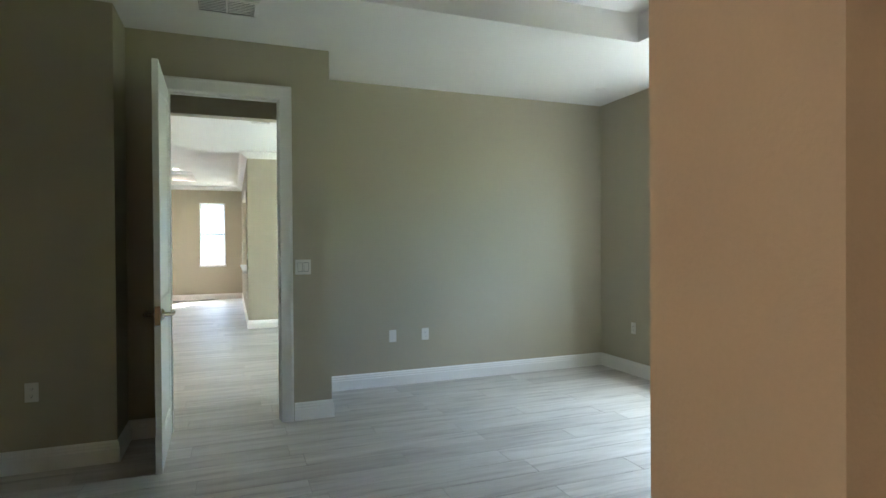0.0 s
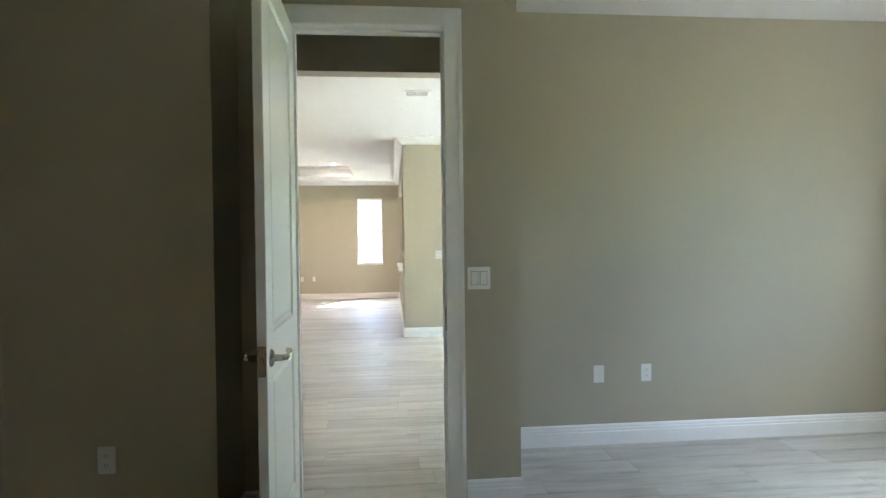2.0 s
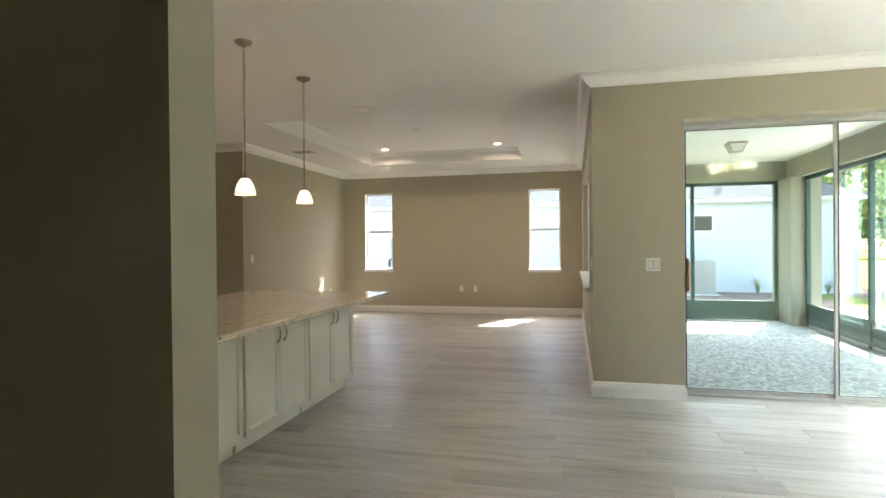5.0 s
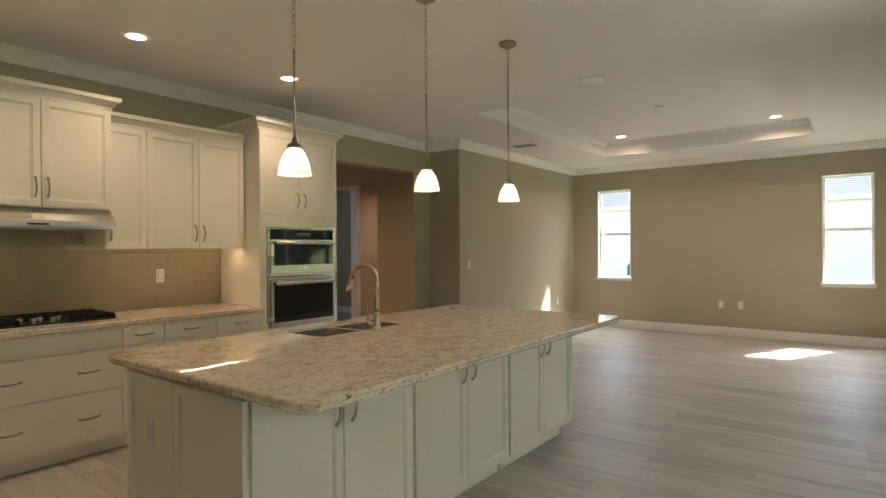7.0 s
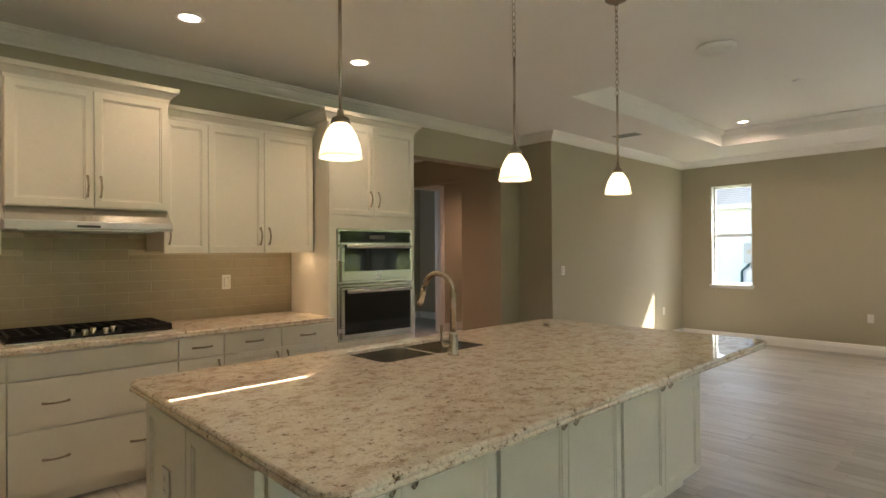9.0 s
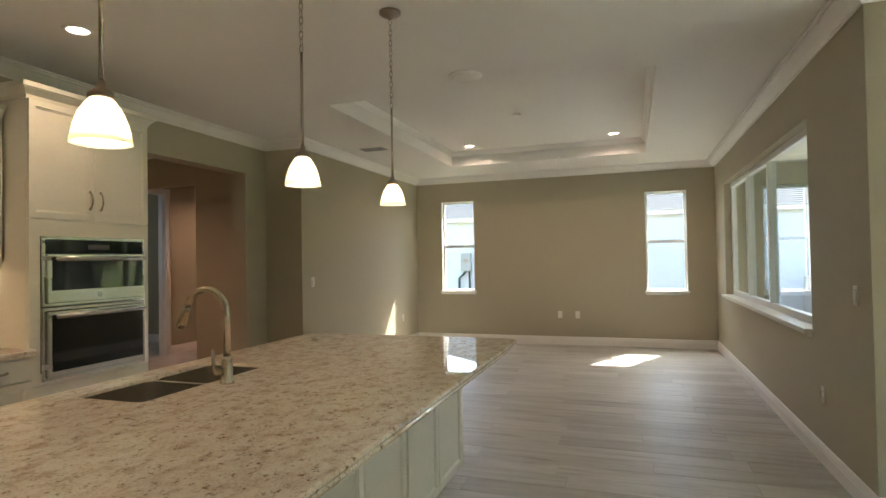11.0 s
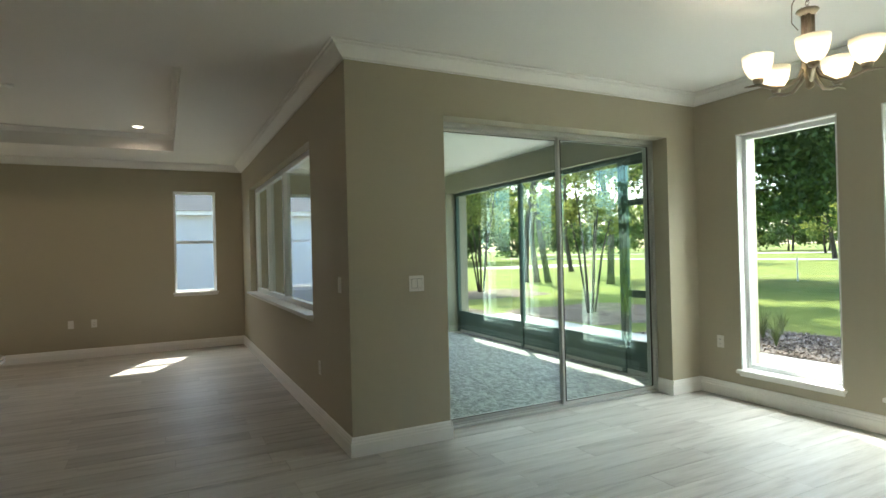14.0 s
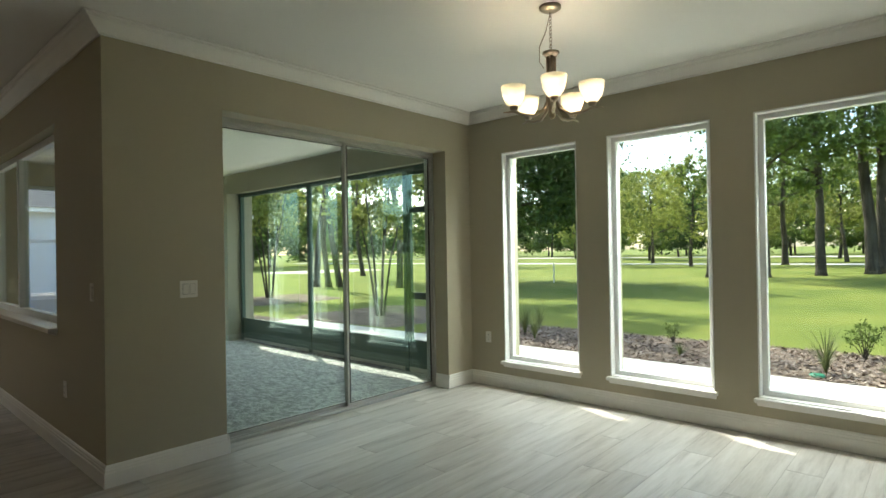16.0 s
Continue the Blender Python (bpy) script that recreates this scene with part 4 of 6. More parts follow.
# hood
hood = thing("range_hood", "slim stainless steel range hood under the cabinet", "range hood", (-4.5, 7.32, 1.56))
bm = bmesh.new()
prof = [(KX + 0.004, 1.692), (-4.30, 1.692), (-4.285, 1.675), (-4.20, 1.605), (-4.195, 1.562), (KX + 0.004, 1.562)]
ra = [bm.verts.new((x, 6.885, z)) for x, z in prof]
rb = [bm.verts.new((x, 7.745, z)) for x, z in prof]
for i in range(6):
    bm.faces.new((ra[i], ra[(i + 1) % 6], rb[(i + 1) % 6], rb[i]))
bm.faces.new(ra), bm.faces.new(rb)
part("canopy", bm, STEEL, hood)
part("switch_strip", blk(-4.199, -4.194, 7.22, 7.34, 1.574, 1.588, 0.002), GAP, hood)
part("filter", blk(-4.70, -4.25, 6.95, 7.68, 1.556, 1.563), ALU, hood)

# cooktop
cook = thing("gas_cooktop", "black gas cooktop with cast iron grates", "cooktop", (-4.43, 7.325, CT))
part("pan", blk(-4.68, -4.20, 6.885, 7.765, CT + 0.001, CT + 0.014, 0.005), STEEL, cook)
part("glass_top", blk(-4.665, -4.215, 6.90, 7.75, CT + 0.014, CT + 0.019, 0.002), IRON, cook)
for i in range(3):
    a = 6.91 + i * 0.279
    bm = bmesh.new()
    zt = CT + 0.046
    xf = -4.23 if i != 1 else -4.40
    for x in (-4.65, -4.54, -4.44, -4.34, -4.23) if i != 1 else (-4.65, -4.56, -4.48, -4.40):
        tube(bm, [(x, a, zt), (x, a + 0.27, zt)], 0.009, 6)
    for y in (a, a + 0.068, a + 0.135, a + 0.203, a + 0.27):
        tube(bm, [(-4.65, y, zt), (xf, y, zt)], 0.009, 6)
    for x, y in ((-4.65, a), (-4.65, a + 0.27), (xf, a), (xf, a + 0.27)):
        tube(bm, [(x, y, zt), (x, y, CT + 0.019)], 0.010, 6)
    box(bm, xf - 0.008, xf + 0.008, a, a + 0.27, CT + 0.026, zt)
    part("grate", bm, IRON, cook)
    for x in (-4.55, -4.33) if i != 1 else (-4.52,):
        part("burner", lathe(bmesh.new(), [(0, 0.018), (0.03, 0.018), (0.034, 0.012), (0.045, 0.010), (0.048, 0.0)], 18, (x, a + 0.135, CT + 0.019)), IRON, cook)
for i in range(5):
    part("knob", lathe(bmesh.new(), [(0, 0.036), (0.016, 0.036), (0.018, 0.031), (0.021, 0.0)], 16, (-4.335 + (i % 2) * 0.065, 7.215 + i * 0.055, CT + 0.019)), NICKEL, cook, "steel control knob", True)


# tall oven cabinet
OV0, OV1, OF = 8.90, 9.785, -4.20
ovc = thing("oven_cabinet", "tall cream painted cabinet holding two wall ovens", "cabinet", (-4.5, 9.34, 0))
for a, b in ((OV0, OV0 + 0.02), (OV1 - 0.02, OV1)):
    part("side_panel", blk(KX + 0.003, OF, a, b, 0.004, 2.47, 0.001), CAB, ovc)
part("upper_box", blk(KX + 0.003, OF - 0.002, OV0 + 0.021, OV1 - 0.021, 1.64, 2.47), CAB, ovc)
part("lower_box", blk(KX + 0.003, OF - 0.002, OV0 + 0.021, OV1 - 0.021, 0.10, 0.69), CAB, ovc)
part("back_panel", blk(KX + 0.003, KX + 0.02, OV0 + 0.021, OV1 - 0.021, 0.691, 1.639), CAB, ovc)
part("face_frame", ring("x", OF - 0.002, OV0 + 0.002, OV1 - 0.002, 0.68, 1.715, 0.068, 0.0, 0.020, 0.001), CAB, ovc)
part("filler_strip", blk(OF - 0.015, OF + 0.0175, OV0 + 0.066, OV1 - 0.066, 1.611, 1.652), CAB, ovc)
front(ovc, "x", OF, 1, OV0, (OV0 + OV1) / 2, 1.717, 2.462, "door", ((OV0 + OV1) / 2 - 0.04, 1.86, True))
front(ovc, "x", OF, 1, (OV0 + OV1) / 2, OV1, 1.717, 2.462, "door", ((OV0 + OV1) / 2 + 0.04, 1.86, True))
front(ovc, "x", OF, 1, OV0, OV1, 0.40, 0.68, "drawer", ((OV0 + OV1) / 2, 0.54, False))
front(ovc, "x", OF, 1, OV0, OV1, 0.115, 0.395, "drawer", ((OV0 + OV1) / 2, 0.26, False))
part("toe_kick", blk(KX + 0.003, OF - 0.06, OV0 + 0.02, OV1 - 0.02, 0.004, 0.10), CAB, ovc)
crown_cap("crown", OF + 0.004, OV0, OV1, 2.462, ovc, True, True)


def wall_oven(z0, z1, panel, label, gloss_knob):
    ob = thing("wall_oven", label, "oven", (-4.4, 9.355, z0), "wall ovens")
    a, b = 8.972, 9.738
    f = OF + 0.02
    part("chassis", blk(KX + 0.03, f, a + 0.01, b - 0.01, z0 + 0.002, z1 - 0.002), GAP, ob)
    part("trim_frame", ring("x", f, a, b, z0, z1, 0.022, 0.0005, 0.012, 0.003), STEEL, ob)
    top = z1 - 0.022
    if panel:
        part("control_panel", blk(f, f + 0.020, a + 0.022, b - 0.022, top - 0.085, top, 0.003), BLACKG, ob, "black glass control panel")
        part("display", blk(f + 0.0202, f + 0.0212, (a + b) / 2 - 0.08, (a + b) / 2 + 0.08, top - 0.06, top - 0.028), SLOT, ob)
        top -= 0.088
    dr = part("door", blk(f, f + 0.030, a + 0.022, b - 0.022, z0 + 0.024, top - 0.004, 0.004), STEEL, ob, "stainless oven door")
    lo = z0 + (0.10 if panel else 0.055)
    part("window", blk(f + 0.0302, f + 0.0322, a + 0.05, b - 0.035, lo, top - 0.022, 0.001), BLACKG, dr, "dark glass oven window")
    bm = blk(f + 0.058, f + 0.072, a + 0.055, b - 0.04, top - 0.048, top - 0.018, 0.005)
    for y in (a + 0.07, b - 0.07):
        tube(bm, [(f + 0.028, y, top - 0.033), (f + 0.062, y, top - 0.033)], 0.008, 8)
    part("handle", bm, STEEL, dr, "steel bar handle", True)
    if gloss_knob:
        bm = lathe(bmesh.new(), [(0, 0.003), (0.018, 0.003), (0.020, 0.0)], 20)
        bmesh.ops.rotate(bm, verts=bm.verts, matrix=Matrix.Rotation(radians(90), 3, "Y"))
        bmesh.ops.translate(bm, verts=bm.verts, vec=(f + 0.030, (a + b) / 2, z0 + 0.062))
        part("badge", bm, ALU, dr)


wall_oven(1.165, 1.610, True, "stainless built-in microwave oven with dark glass", True)
wall_oven(0.70, 1.158, False, "stainless built-in oven with a dark glass door", False)


# island
IX0, IX1, IY0, IY1 = -2.66, -1.76, 7.18, 9.91
slab("island_countertop", -2.875, -1.375, 7.145, 9.965, 0.876, CT, 0.075, "polished beige granite island top with dark flecks", [(-2.742, -2.398, 8.076, 8.824)])
for i in range(3):
    a, b = IY0 + i * 0.91, IY0 + (i + 1) * 0.91
    ob = thing("island_cabinet", "cream painted island cabinet with two panelled doors", "cabinet", ((IX0 + IX1) / 2, (a + b) / 2, 0), "island cabinets")
    bm = bmesh.new()
    if i == 0:
        box(bm, IX0, IX1, a, b - 0.02, 0.10, 0.874)
    else:
        box(bm, -2.82 if i == 1 else IX0, IX1, a + 0.001, b - 0.001, 0.10, 0.62 if i == 1 else 0.874)
        if i == 1:
            box(bm, IX1 - 0.40, IX1, a + 0.001, b - 0.001, 0.621, 0.874)
            box(bm, -2.82, -2.79, a + 0.001, b - 0.001, 0.621, 0.874)
    part("body", bm, CAB, ob)
    part("toe_kick", blk(IX0 + 0.06, IX1 - 0.07, a + 0.03, b - (0.03 if i == 2 else 0), 0.004, 0.10), CAB, ob)
    m = (a + b) / 2
    front(ob, "x", IX1, 1, a + 0.012, m, 0.115, 0.862, "door", (m - 0.045, 0.735, True))
    front(ob, "x", IX1, 1, m, b - 0.012, 0.115, 0.862, "door", (m + 0.045, 0.735, True))
    if i == 0:
        for p, q in ((IX0, IX0 + 0.42), (IX0 + 0.42, IX1 + 0.018)):
            front(ob, "y", IY0, -1, p, q, 0.115, 0.866, "door")
    if i == 2:
        for p, q in ((IX0, IX0 + 0.42), (IX0 + 0.42, IX1 + 0.018)):
            front(ob, "y", IY1, 1, p, q, 0.115, 0.866, "door")
plate("outlet", "y", IY0 - 0.011, -1, -2.45, 0.62)

sink = thing("kitchen_sink", "stainless double bowl sink set under the granite", "sink", (-2.57, 8.45, 0.68))
for y0, y1 in ((8.085, 8.435), (8.455, 8.815)):
    bm = bmesh.new()
    x0, x1, zb = -2.736, -2.404, 0.715

    def rr(a0, a1, b0, b1, rad, z, bm=bm):
        return [bm.verts.new((cx + rad * math.cos(radians(s + 18 * k)), cy + rad * math.sin(radians(s + 18 * k)), z)) for cx, cy, s in ((a1 - rad, b1 - rad, 0), (a0 + rad, b1 - rad, 90), (a0 + rad, b0 + rad, 180), (a1 - rad, b0 + rad, 270)) for k in range(6)]
    ls = [rr(x0 - 0.0055, x1 + 0.0055, y0 - 0.0085, y1 + 0.0085, 0.05, 0.899), rr(x0, x1, y0, y1, 0.05, 0.902), rr(x0 + 0.006, x1 - 0.006, y0 + 0.006, y1 - 0.006, 0.055, zb + 0.03), rr(x0 + 0.03, x1 - 0.03, y0 + 0.03, y1 - 0.03, 0.04, zb + 0.004)]
    for p, q in zip(ls, ls[1:]):
        for i in range(len(p)):
            bm.faces.new((p[i], p[(i + 1) % len(p)], q[(i + 1) % len(q)], q[i]))
    bm.faces.new(ls[-1])
    bowl = part("bowl", bm, SINKM, sink, "satin steel bowl")
    part("drain", lathe(bmesh.new(), [(0.0, 0.002), (0.03, 0.003), (0.042, 0.006), (0.045, 0.0)], 20, ((x0 + x1) / 2, (y0 + y1) / 2, zb + 0.005)), NICKEL, bowl)

fau = thing("kitchen_faucet", "tall brushed nickel gooseneck faucet with a pull-down spray", "faucet", (-2.31, 8.425, CT))
fx, fy = -2.31, 8.425
part("base", lathe(bmesh.new(), [(0.0, 0.0), (0.030, 0.0), (0.030, 0.008), (0.024, 0.014), (0.022, 0.10), (0.016, 0.115), (0, 0.115)], 20, (fx, fy, CT + 0.001)), NICKEL, fau, "", True)
pts = [(fx, fy, CT + 0.10), (fx, fy, CT + 0.30)]
for k in range(1, 13):
    a = radians(180 * k / 12 * 0.93)
    pts.append((fx - 0.095 + 0.095 * math.cos(a), fy - 0.02 * k / 12, CT + 0.30 + 0.095 * math.sin(a)))
part("spout", tube(bmesh.new(), pts, 0.0145, 12), NICKEL, fau, "arched nickel spout", True)
e = Vector(pts[-1])
d = (Vector(pts[-1]) - Vector(pts[-2])).normalized()
part("spray_head", tube(bmesh.new(), [e, e + d * 0.02, e + d * 0.07, e + d * 0.095], [0.013, 0.016, 0.019, 0.017], 12), NICKEL, fau, "", True)
part("lever", tube(bmesh.new(), [(fx, fy, CT + 0.055), (fx - 0.02, fy - 0.045, CT + 0.057), (fx - 0.022, fy - 0.055, CT + 0.075), (fx - 0.022, fy - 0.058, CT + 0.15)], [0.016, 0.014, 0.008, 0.006], 10), NICKEL, fau, "", True)
# small button on the island top
solid("air_switch_button", lathe(bmesh.new(), [(0, 0.012), (0.016, 0.012), (0.018, 0.008), (0.022, 0.004), (0.024, 0.0)], 16, (-2.62, 9.60, CT + 0.001)), NICKEL, "small round nickel button on the island top", "button", "", True)


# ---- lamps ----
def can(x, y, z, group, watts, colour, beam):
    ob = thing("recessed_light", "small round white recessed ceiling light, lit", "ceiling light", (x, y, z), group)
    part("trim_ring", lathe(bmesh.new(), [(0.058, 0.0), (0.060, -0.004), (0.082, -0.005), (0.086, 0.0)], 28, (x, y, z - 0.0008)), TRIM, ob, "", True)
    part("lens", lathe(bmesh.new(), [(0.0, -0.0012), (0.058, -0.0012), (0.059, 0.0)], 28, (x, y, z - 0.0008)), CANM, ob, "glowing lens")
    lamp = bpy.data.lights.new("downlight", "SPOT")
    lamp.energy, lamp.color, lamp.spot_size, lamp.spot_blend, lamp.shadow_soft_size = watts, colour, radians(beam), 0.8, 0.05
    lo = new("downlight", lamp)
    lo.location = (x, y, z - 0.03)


# the one at y 6.53 is unseen, added to brighten the island end
for x, y in ((-3.88, 6.53), (-3.86, 7.74), (-3.825, 8.95)):
    can(x, y, H, "kitchen downlights", CAN_W, (1.0, 0.70, 0.45), 128)
for x, y in ((-2.88, 14.20), (-0.893, 14.18)):
    can(x, y, TR, "tray downlights", TRAY_W, (1.0, 0.72, 0.58), 165)
# passage fittings are unseen and assumed, added to warm and brighten its walls
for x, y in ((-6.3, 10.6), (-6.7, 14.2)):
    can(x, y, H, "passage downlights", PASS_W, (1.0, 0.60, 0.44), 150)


def pendant(x, y):
    """A dome pendant on rod and chain, built about its ceiling point."""
    ob = thing("pendant_light", "lit white glass dome pendant on nickel rod and chain", "pendant light", (x, y, H), "pendants over the island")
    part("canopy", lathe(bmesh.new(), [(0, -0.001), (0.062, -0.001), (0.062, -0.012), (0.05, -0.022), (0.018, -0.032), (0.008, -0.045), (0, -0.045)], 24, (x, y, H)), BRONZE, ob, "round nickel canopy", True)
    zt = H - 1.112
    sh = zt + 0.120
    bm = bmesh.new()
    n = 17
    z0, z1 = H - 0.045, sh + 0.44
    st = (z0 - z1) / n
    for i in range(n):
        zc = z1 + st * (i + 0.5)
        tw = radians(90 * (i % 2))
        loop = []
        for k in range(11):
            a = 2 * math.pi * k / 10
            u, w = 0.0085 * math.cos(a), st * 0.68 * math.sin(a)
            loop.append((x + u * math.cos(tw), y + u * math.sin(tw), zc + w))
        tube(bm, loop, 0.0017, 5)
    part("chain", bm, BRONZE, ob)
    part("rod", tube(bmesh.new(), [(x, y, sh + 0.03), (x, y, sh + 0.44)], 0.006, 8), NICKEL, ob, "", True)
    part("socket_cap", lathe(bmesh.new(), [(0, 0.05), (0.010, 0.05), (0.013, 0.03), (0.030, 0.02), (0.033, 0.004), (0.0, 0.002)], 20, (x, y, sh)), BRONZE, ob, "", True)
    part("shade", lathe(bmesh.new(), [(0.026, 0.004), (0.036, -0.007), (0.053, -0.034), (0.064, -0.066), (0.070, -0.096), (0.073, -0.114), (0.0705, -0.114), (0.0675, -0.096), (0.061, -0.066), (0.050, -0.034), (0.032, -0.009)], 32, (x, y, sh)), SHADE, ob, "glowing white glass dome", True)
    lamp = bpy.data.lights.new("pendant_bulb", "POINT")
    lamp.energy, lamp.color, lamp.shadow_soft_size = BULB_W, WARM, 0.02
    lo = new("pendant_bulb", lamp)
    lo.location = (x, y, sh - 0.080)


for y in (7.58, 8.49, 9.40):
    pendant(-1.985 if y < 8 else -1.973, y)


def chandelier(cx, cy):
    ob = thing("chandelier", "five-arm bronze chandelier with lit alabaster glass bowls", "chandelier", (cx, cy, H))
    part("canopy", lathe(bmesh.new(), [(0, -0.001), (0.065, -0.001), (0.065, -0.014), (0.045, -0.028), (0.012, -0.036), (0, -0.036)], 24, (cx, cy, H)), BRONZE, ob, "round canopy", True)
    bm = bmesh.new()
    for i in range(11):
        zc = H - 0.05 - i * 0.021
        tw = radians(90 * (i % 2))
        tube(bm, [(cx + 0.009 * math.cos(2 * math.pi * k / 8) * math.cos(tw), cy + 0.009 * math.cos(2 * math.pi * k / 8) * math.sin(tw), zc + 0.015 * math.sin(2 * math.pi * k / 8)) for k in range(9)], 0.002, 5)
    part("chain", bm, BRONZE, ob)
    bm = tube(bmesh.new(), [(cx, cy, H - 0.04), (cx - 0.02, cy + 0.02, H - 0.15), (cx - 0.045, cy + 0.05, H - 0.24), (cx - 0.05, cy + 0.05, H - 0.33), (cx - 0.03, cy + 0.03, H - 0.37)], 0.003, 5)
    part("cord", bm, BRONZE, ob)
    bm = lathe(bmesh.new(), [(0, -0.262), (0.012, -0.265), (0.048, -0.272), (0.052, -0.280), (0.040, -0.292), (0.034, -0.30), (0, -0.30)], 24, (cx, cy, H))
    part("top_collar", bm, BRONZE, ob, "", True)
    for k in range(4):
        a = radians(45 + 90 * k)
        part("column", tube(bmesh.new(), [(cx + 0.022 * math.cos(a), cy + 0.022 * math.sin(a), H - 0.30), (cx + 0.022 * math.cos(a), cy + 0.022 * math.sin(a), H - 0.54)], 0.009, 8), BRONZE, ob, "", True)
    part("hub", lathe(bmesh.new(), [(0, -0.52), (0.034, -0.525), (0.036, -0.56), (0.022, -0.60), (0.016, -0.64), (0.020, -0.66), (0.0, -0.675)], 20, (cx, cy, H)), BRONZE, ob, "", True)
    for k in range(5):
        a = radians(CH_TURN + 72 * k)
        ca, sa2 = math.cos(a), math.sin(a)

        def at(r, z, ca=ca, sa2=sa2):
            return (cx + r * ca, cy + r * sa2, H + z)
        arm = part("arm", tube(bmesh.new(), [at(0.015, -0.54), at(0.05, -0.615), at(0.11, -0.655), at(0.18, -0.650), at(0.235, -0.632), at(0.30, -0.640)], [0.010, 0.010, 0.009, 0.009, 0.008, 0.003], 8), BRONZE, ob, "curved arm", True)
        c = at(0.235, -0.625)
        part("cup", lathe(bmesh.new(), [(0, 0.0), (0.018, 0.0), (0.024, 0.010), (0.026, 0.026), (0.0, 0.028)], 16, c), BRONZE, arm, "", True)
        part("glass_bowl", lathe(bmesh.new(), [(0.022, 0.020), (0.040, 0.034), (0.058, 0.065), (0.068, 0.100), (0.073, 0.140), (0.070, 0.140), (0.065, 0.102), (0.055, 0.068), (0.037, 0.038), (0.010, 0.030)], 28, c), BOWL, arm, "glowing alabaster glass bowl", True)
        lamp = bpy.data.lights.new("bowl_bulb", "POINT")
        lamp.energy, lamp.color, lamp.shadow_soft_size = CHAND_W, (1.0, 0.84, 0.67), 0.02
        lo = new("bowl_bulb", lamp)
        lo.location = (c[0], c[1], c[2] + 0.085)


CH_TURN = 214.0
chandelier(2.28, 7.96)

# under-cabinet LED strips
for y0, y1 in ((7.80, 8.03), (8.07, 8.86), (5.9, 6.86)):
    ob = thing("led_strip", "warm LED strip under the wall cabinet, lit", "light strip", (-4.48, (y0 + y1) / 2, 1.43), "under-cabinet lights")
    part("rail", blk(-4.49, -4.47, y0, y1, 1.431, 1.4365), ALU, ob)
    bm = bmesh.new()
    k = y0 + 0.012
    while k < y1:
        box(bm, -4.486, -4.474, k, k + 0.014, 1.4285, 1.431)
        k += 0.033
    part("led_dots", bm, LEDM, ob, "row of warm LED dots")


# ---- ceiling fittings ----
def vent(x, y, w, d, label, dark):
    ob = thing("ceiling_vent", label, "vent", (x, y, H), "ceiling vents")
    bm = bmesh.new()
    t = 0.025
    for a in ((x - w, x + w, y - d, y - d + t), (x - w, x + w, y + d - t, y + d), (x - w, x - w + t, y - d + t, y + d - t), (x + w - t, x + w, y - d + t, y + d - t), (x - 0.006, x + 0.006, y - d + t, y + d - t)):
        box(bm, *a, H - 0.008, H - 0.001, 0.002)
    part("vent_frame", bm, ACM if dark else TRIM, ob)
    part("backing", blk(x - w + t, x + w - t, y - d + t, y + d - t, H - 0.003, H - 0.001), SLOT, ob)
    n = int((2 * d - 2 * t) / 0.024)
    for i in range(n):
        yy = y - d + t + 0.012 + i * 0.024
        bm = blk(x - w + t, x + w - t, yy - 0.005, yy + 0.005, H - 0.0075, H - 0.0055)
        part("slat", bm, ACM if dark else TRIM, ob)


vent(0.60, 7.65, 0.13, 0.11, "white slatted ceiling air vent", False)
vent(-3.78, 12.90, 0.16, 0.09, "dark slatted ceiling air vent", True)
vent(0.25, 4.31, 0.19, 0.13, "white slatted ceiling air vent", False)
sm = thing("ceiling_speaker", "round white ceiling speaker disc", "speaker", (-1.885, 10.61, H))
part("rim", lathe(bmesh.new(), [(0.10, -0.001), (0.13, -0.001), (0.132, -0.010), (0.125, -0.016), (0.105, -0.018)], 32, (-1.885, 10.61, H)), TRIM, sm, "", True)
part("grille", lathe(bmesh.new(), [(0, -0.038), (0.05, -0.036), (0.09, -0.028), (0.112, -0.016), (0.112, -0.002)], 32, (-1.885, 10.61, H)), CEIL, sm, "", True)
solid("ceiling_sensor", lathe(bmesh.new(), [(0, -0.022), (0.04, -0.020), (0.048, -0.012), (0.05, -0.001)], 24, (-1.90, 12.715, TR)), TRIM, "small round white ceiling sensor", "sensor", "", True)
bs = thing("sprinkler_cover", "small round white ceiling fitting near the corner", "ceiling fitting", (3.64, 5.09, H))
part("disc", lathe(bmesh.new(), [(0, -0.012), (0.035, -0.012), (0.045, -0.006), (0.05, -0.001)], 20, (3.64, 5.09, H)), PLATE, bs, "", True)
bath = bpy.data.lights.new("bath_lamp", "POINT")
bath.energy, bath.color, bath.shadow_soft_size = 2.1, (1.0, 0.66, 0.48), 0.12
new("bath_lamp", bath).location = (-1.25, -0.1, 2.0)
# area lamp inside the back room, standing in for its unseen window
area_lamp("window_fill_passage_room", look((-8.6, 12.1, 1.6), (-8.8, 13.6, 1.2)), 1.0, 1.2, 0.45, (0.72, 0.86, 1.0))

# ---- added lamps under the eaves, boosting daylight at the openings ----
for nm, eye, aim, w, h, watts in (
    ("eave_fill_bedroom", (4.62, 3.87, 2.86), (3.2, 3.87, 0.9), 1.84, 0.42, FILL_BED),
    ("eave_fill_dining", (4.56, 8.0, 2.84), (3.0, 8.0, 0.6), 3.2, 0.42, FILL_DIN),
    ("eave_fill_north_east", (-0.2, 16.25, 2.84), (-0.6, 14.4, 0.8), 0.6, 0.42, FILL_NOR),
    ("eave_fill_north_west", (-3.55, 16.25, 2.84), (-3.3, 14.4, 0.8), 0.6, 0.42, FILL_NOR),
):
    area_lamp(nm, look(eye, aim), w, h, watts, (0.89, 0.96, 0.95))

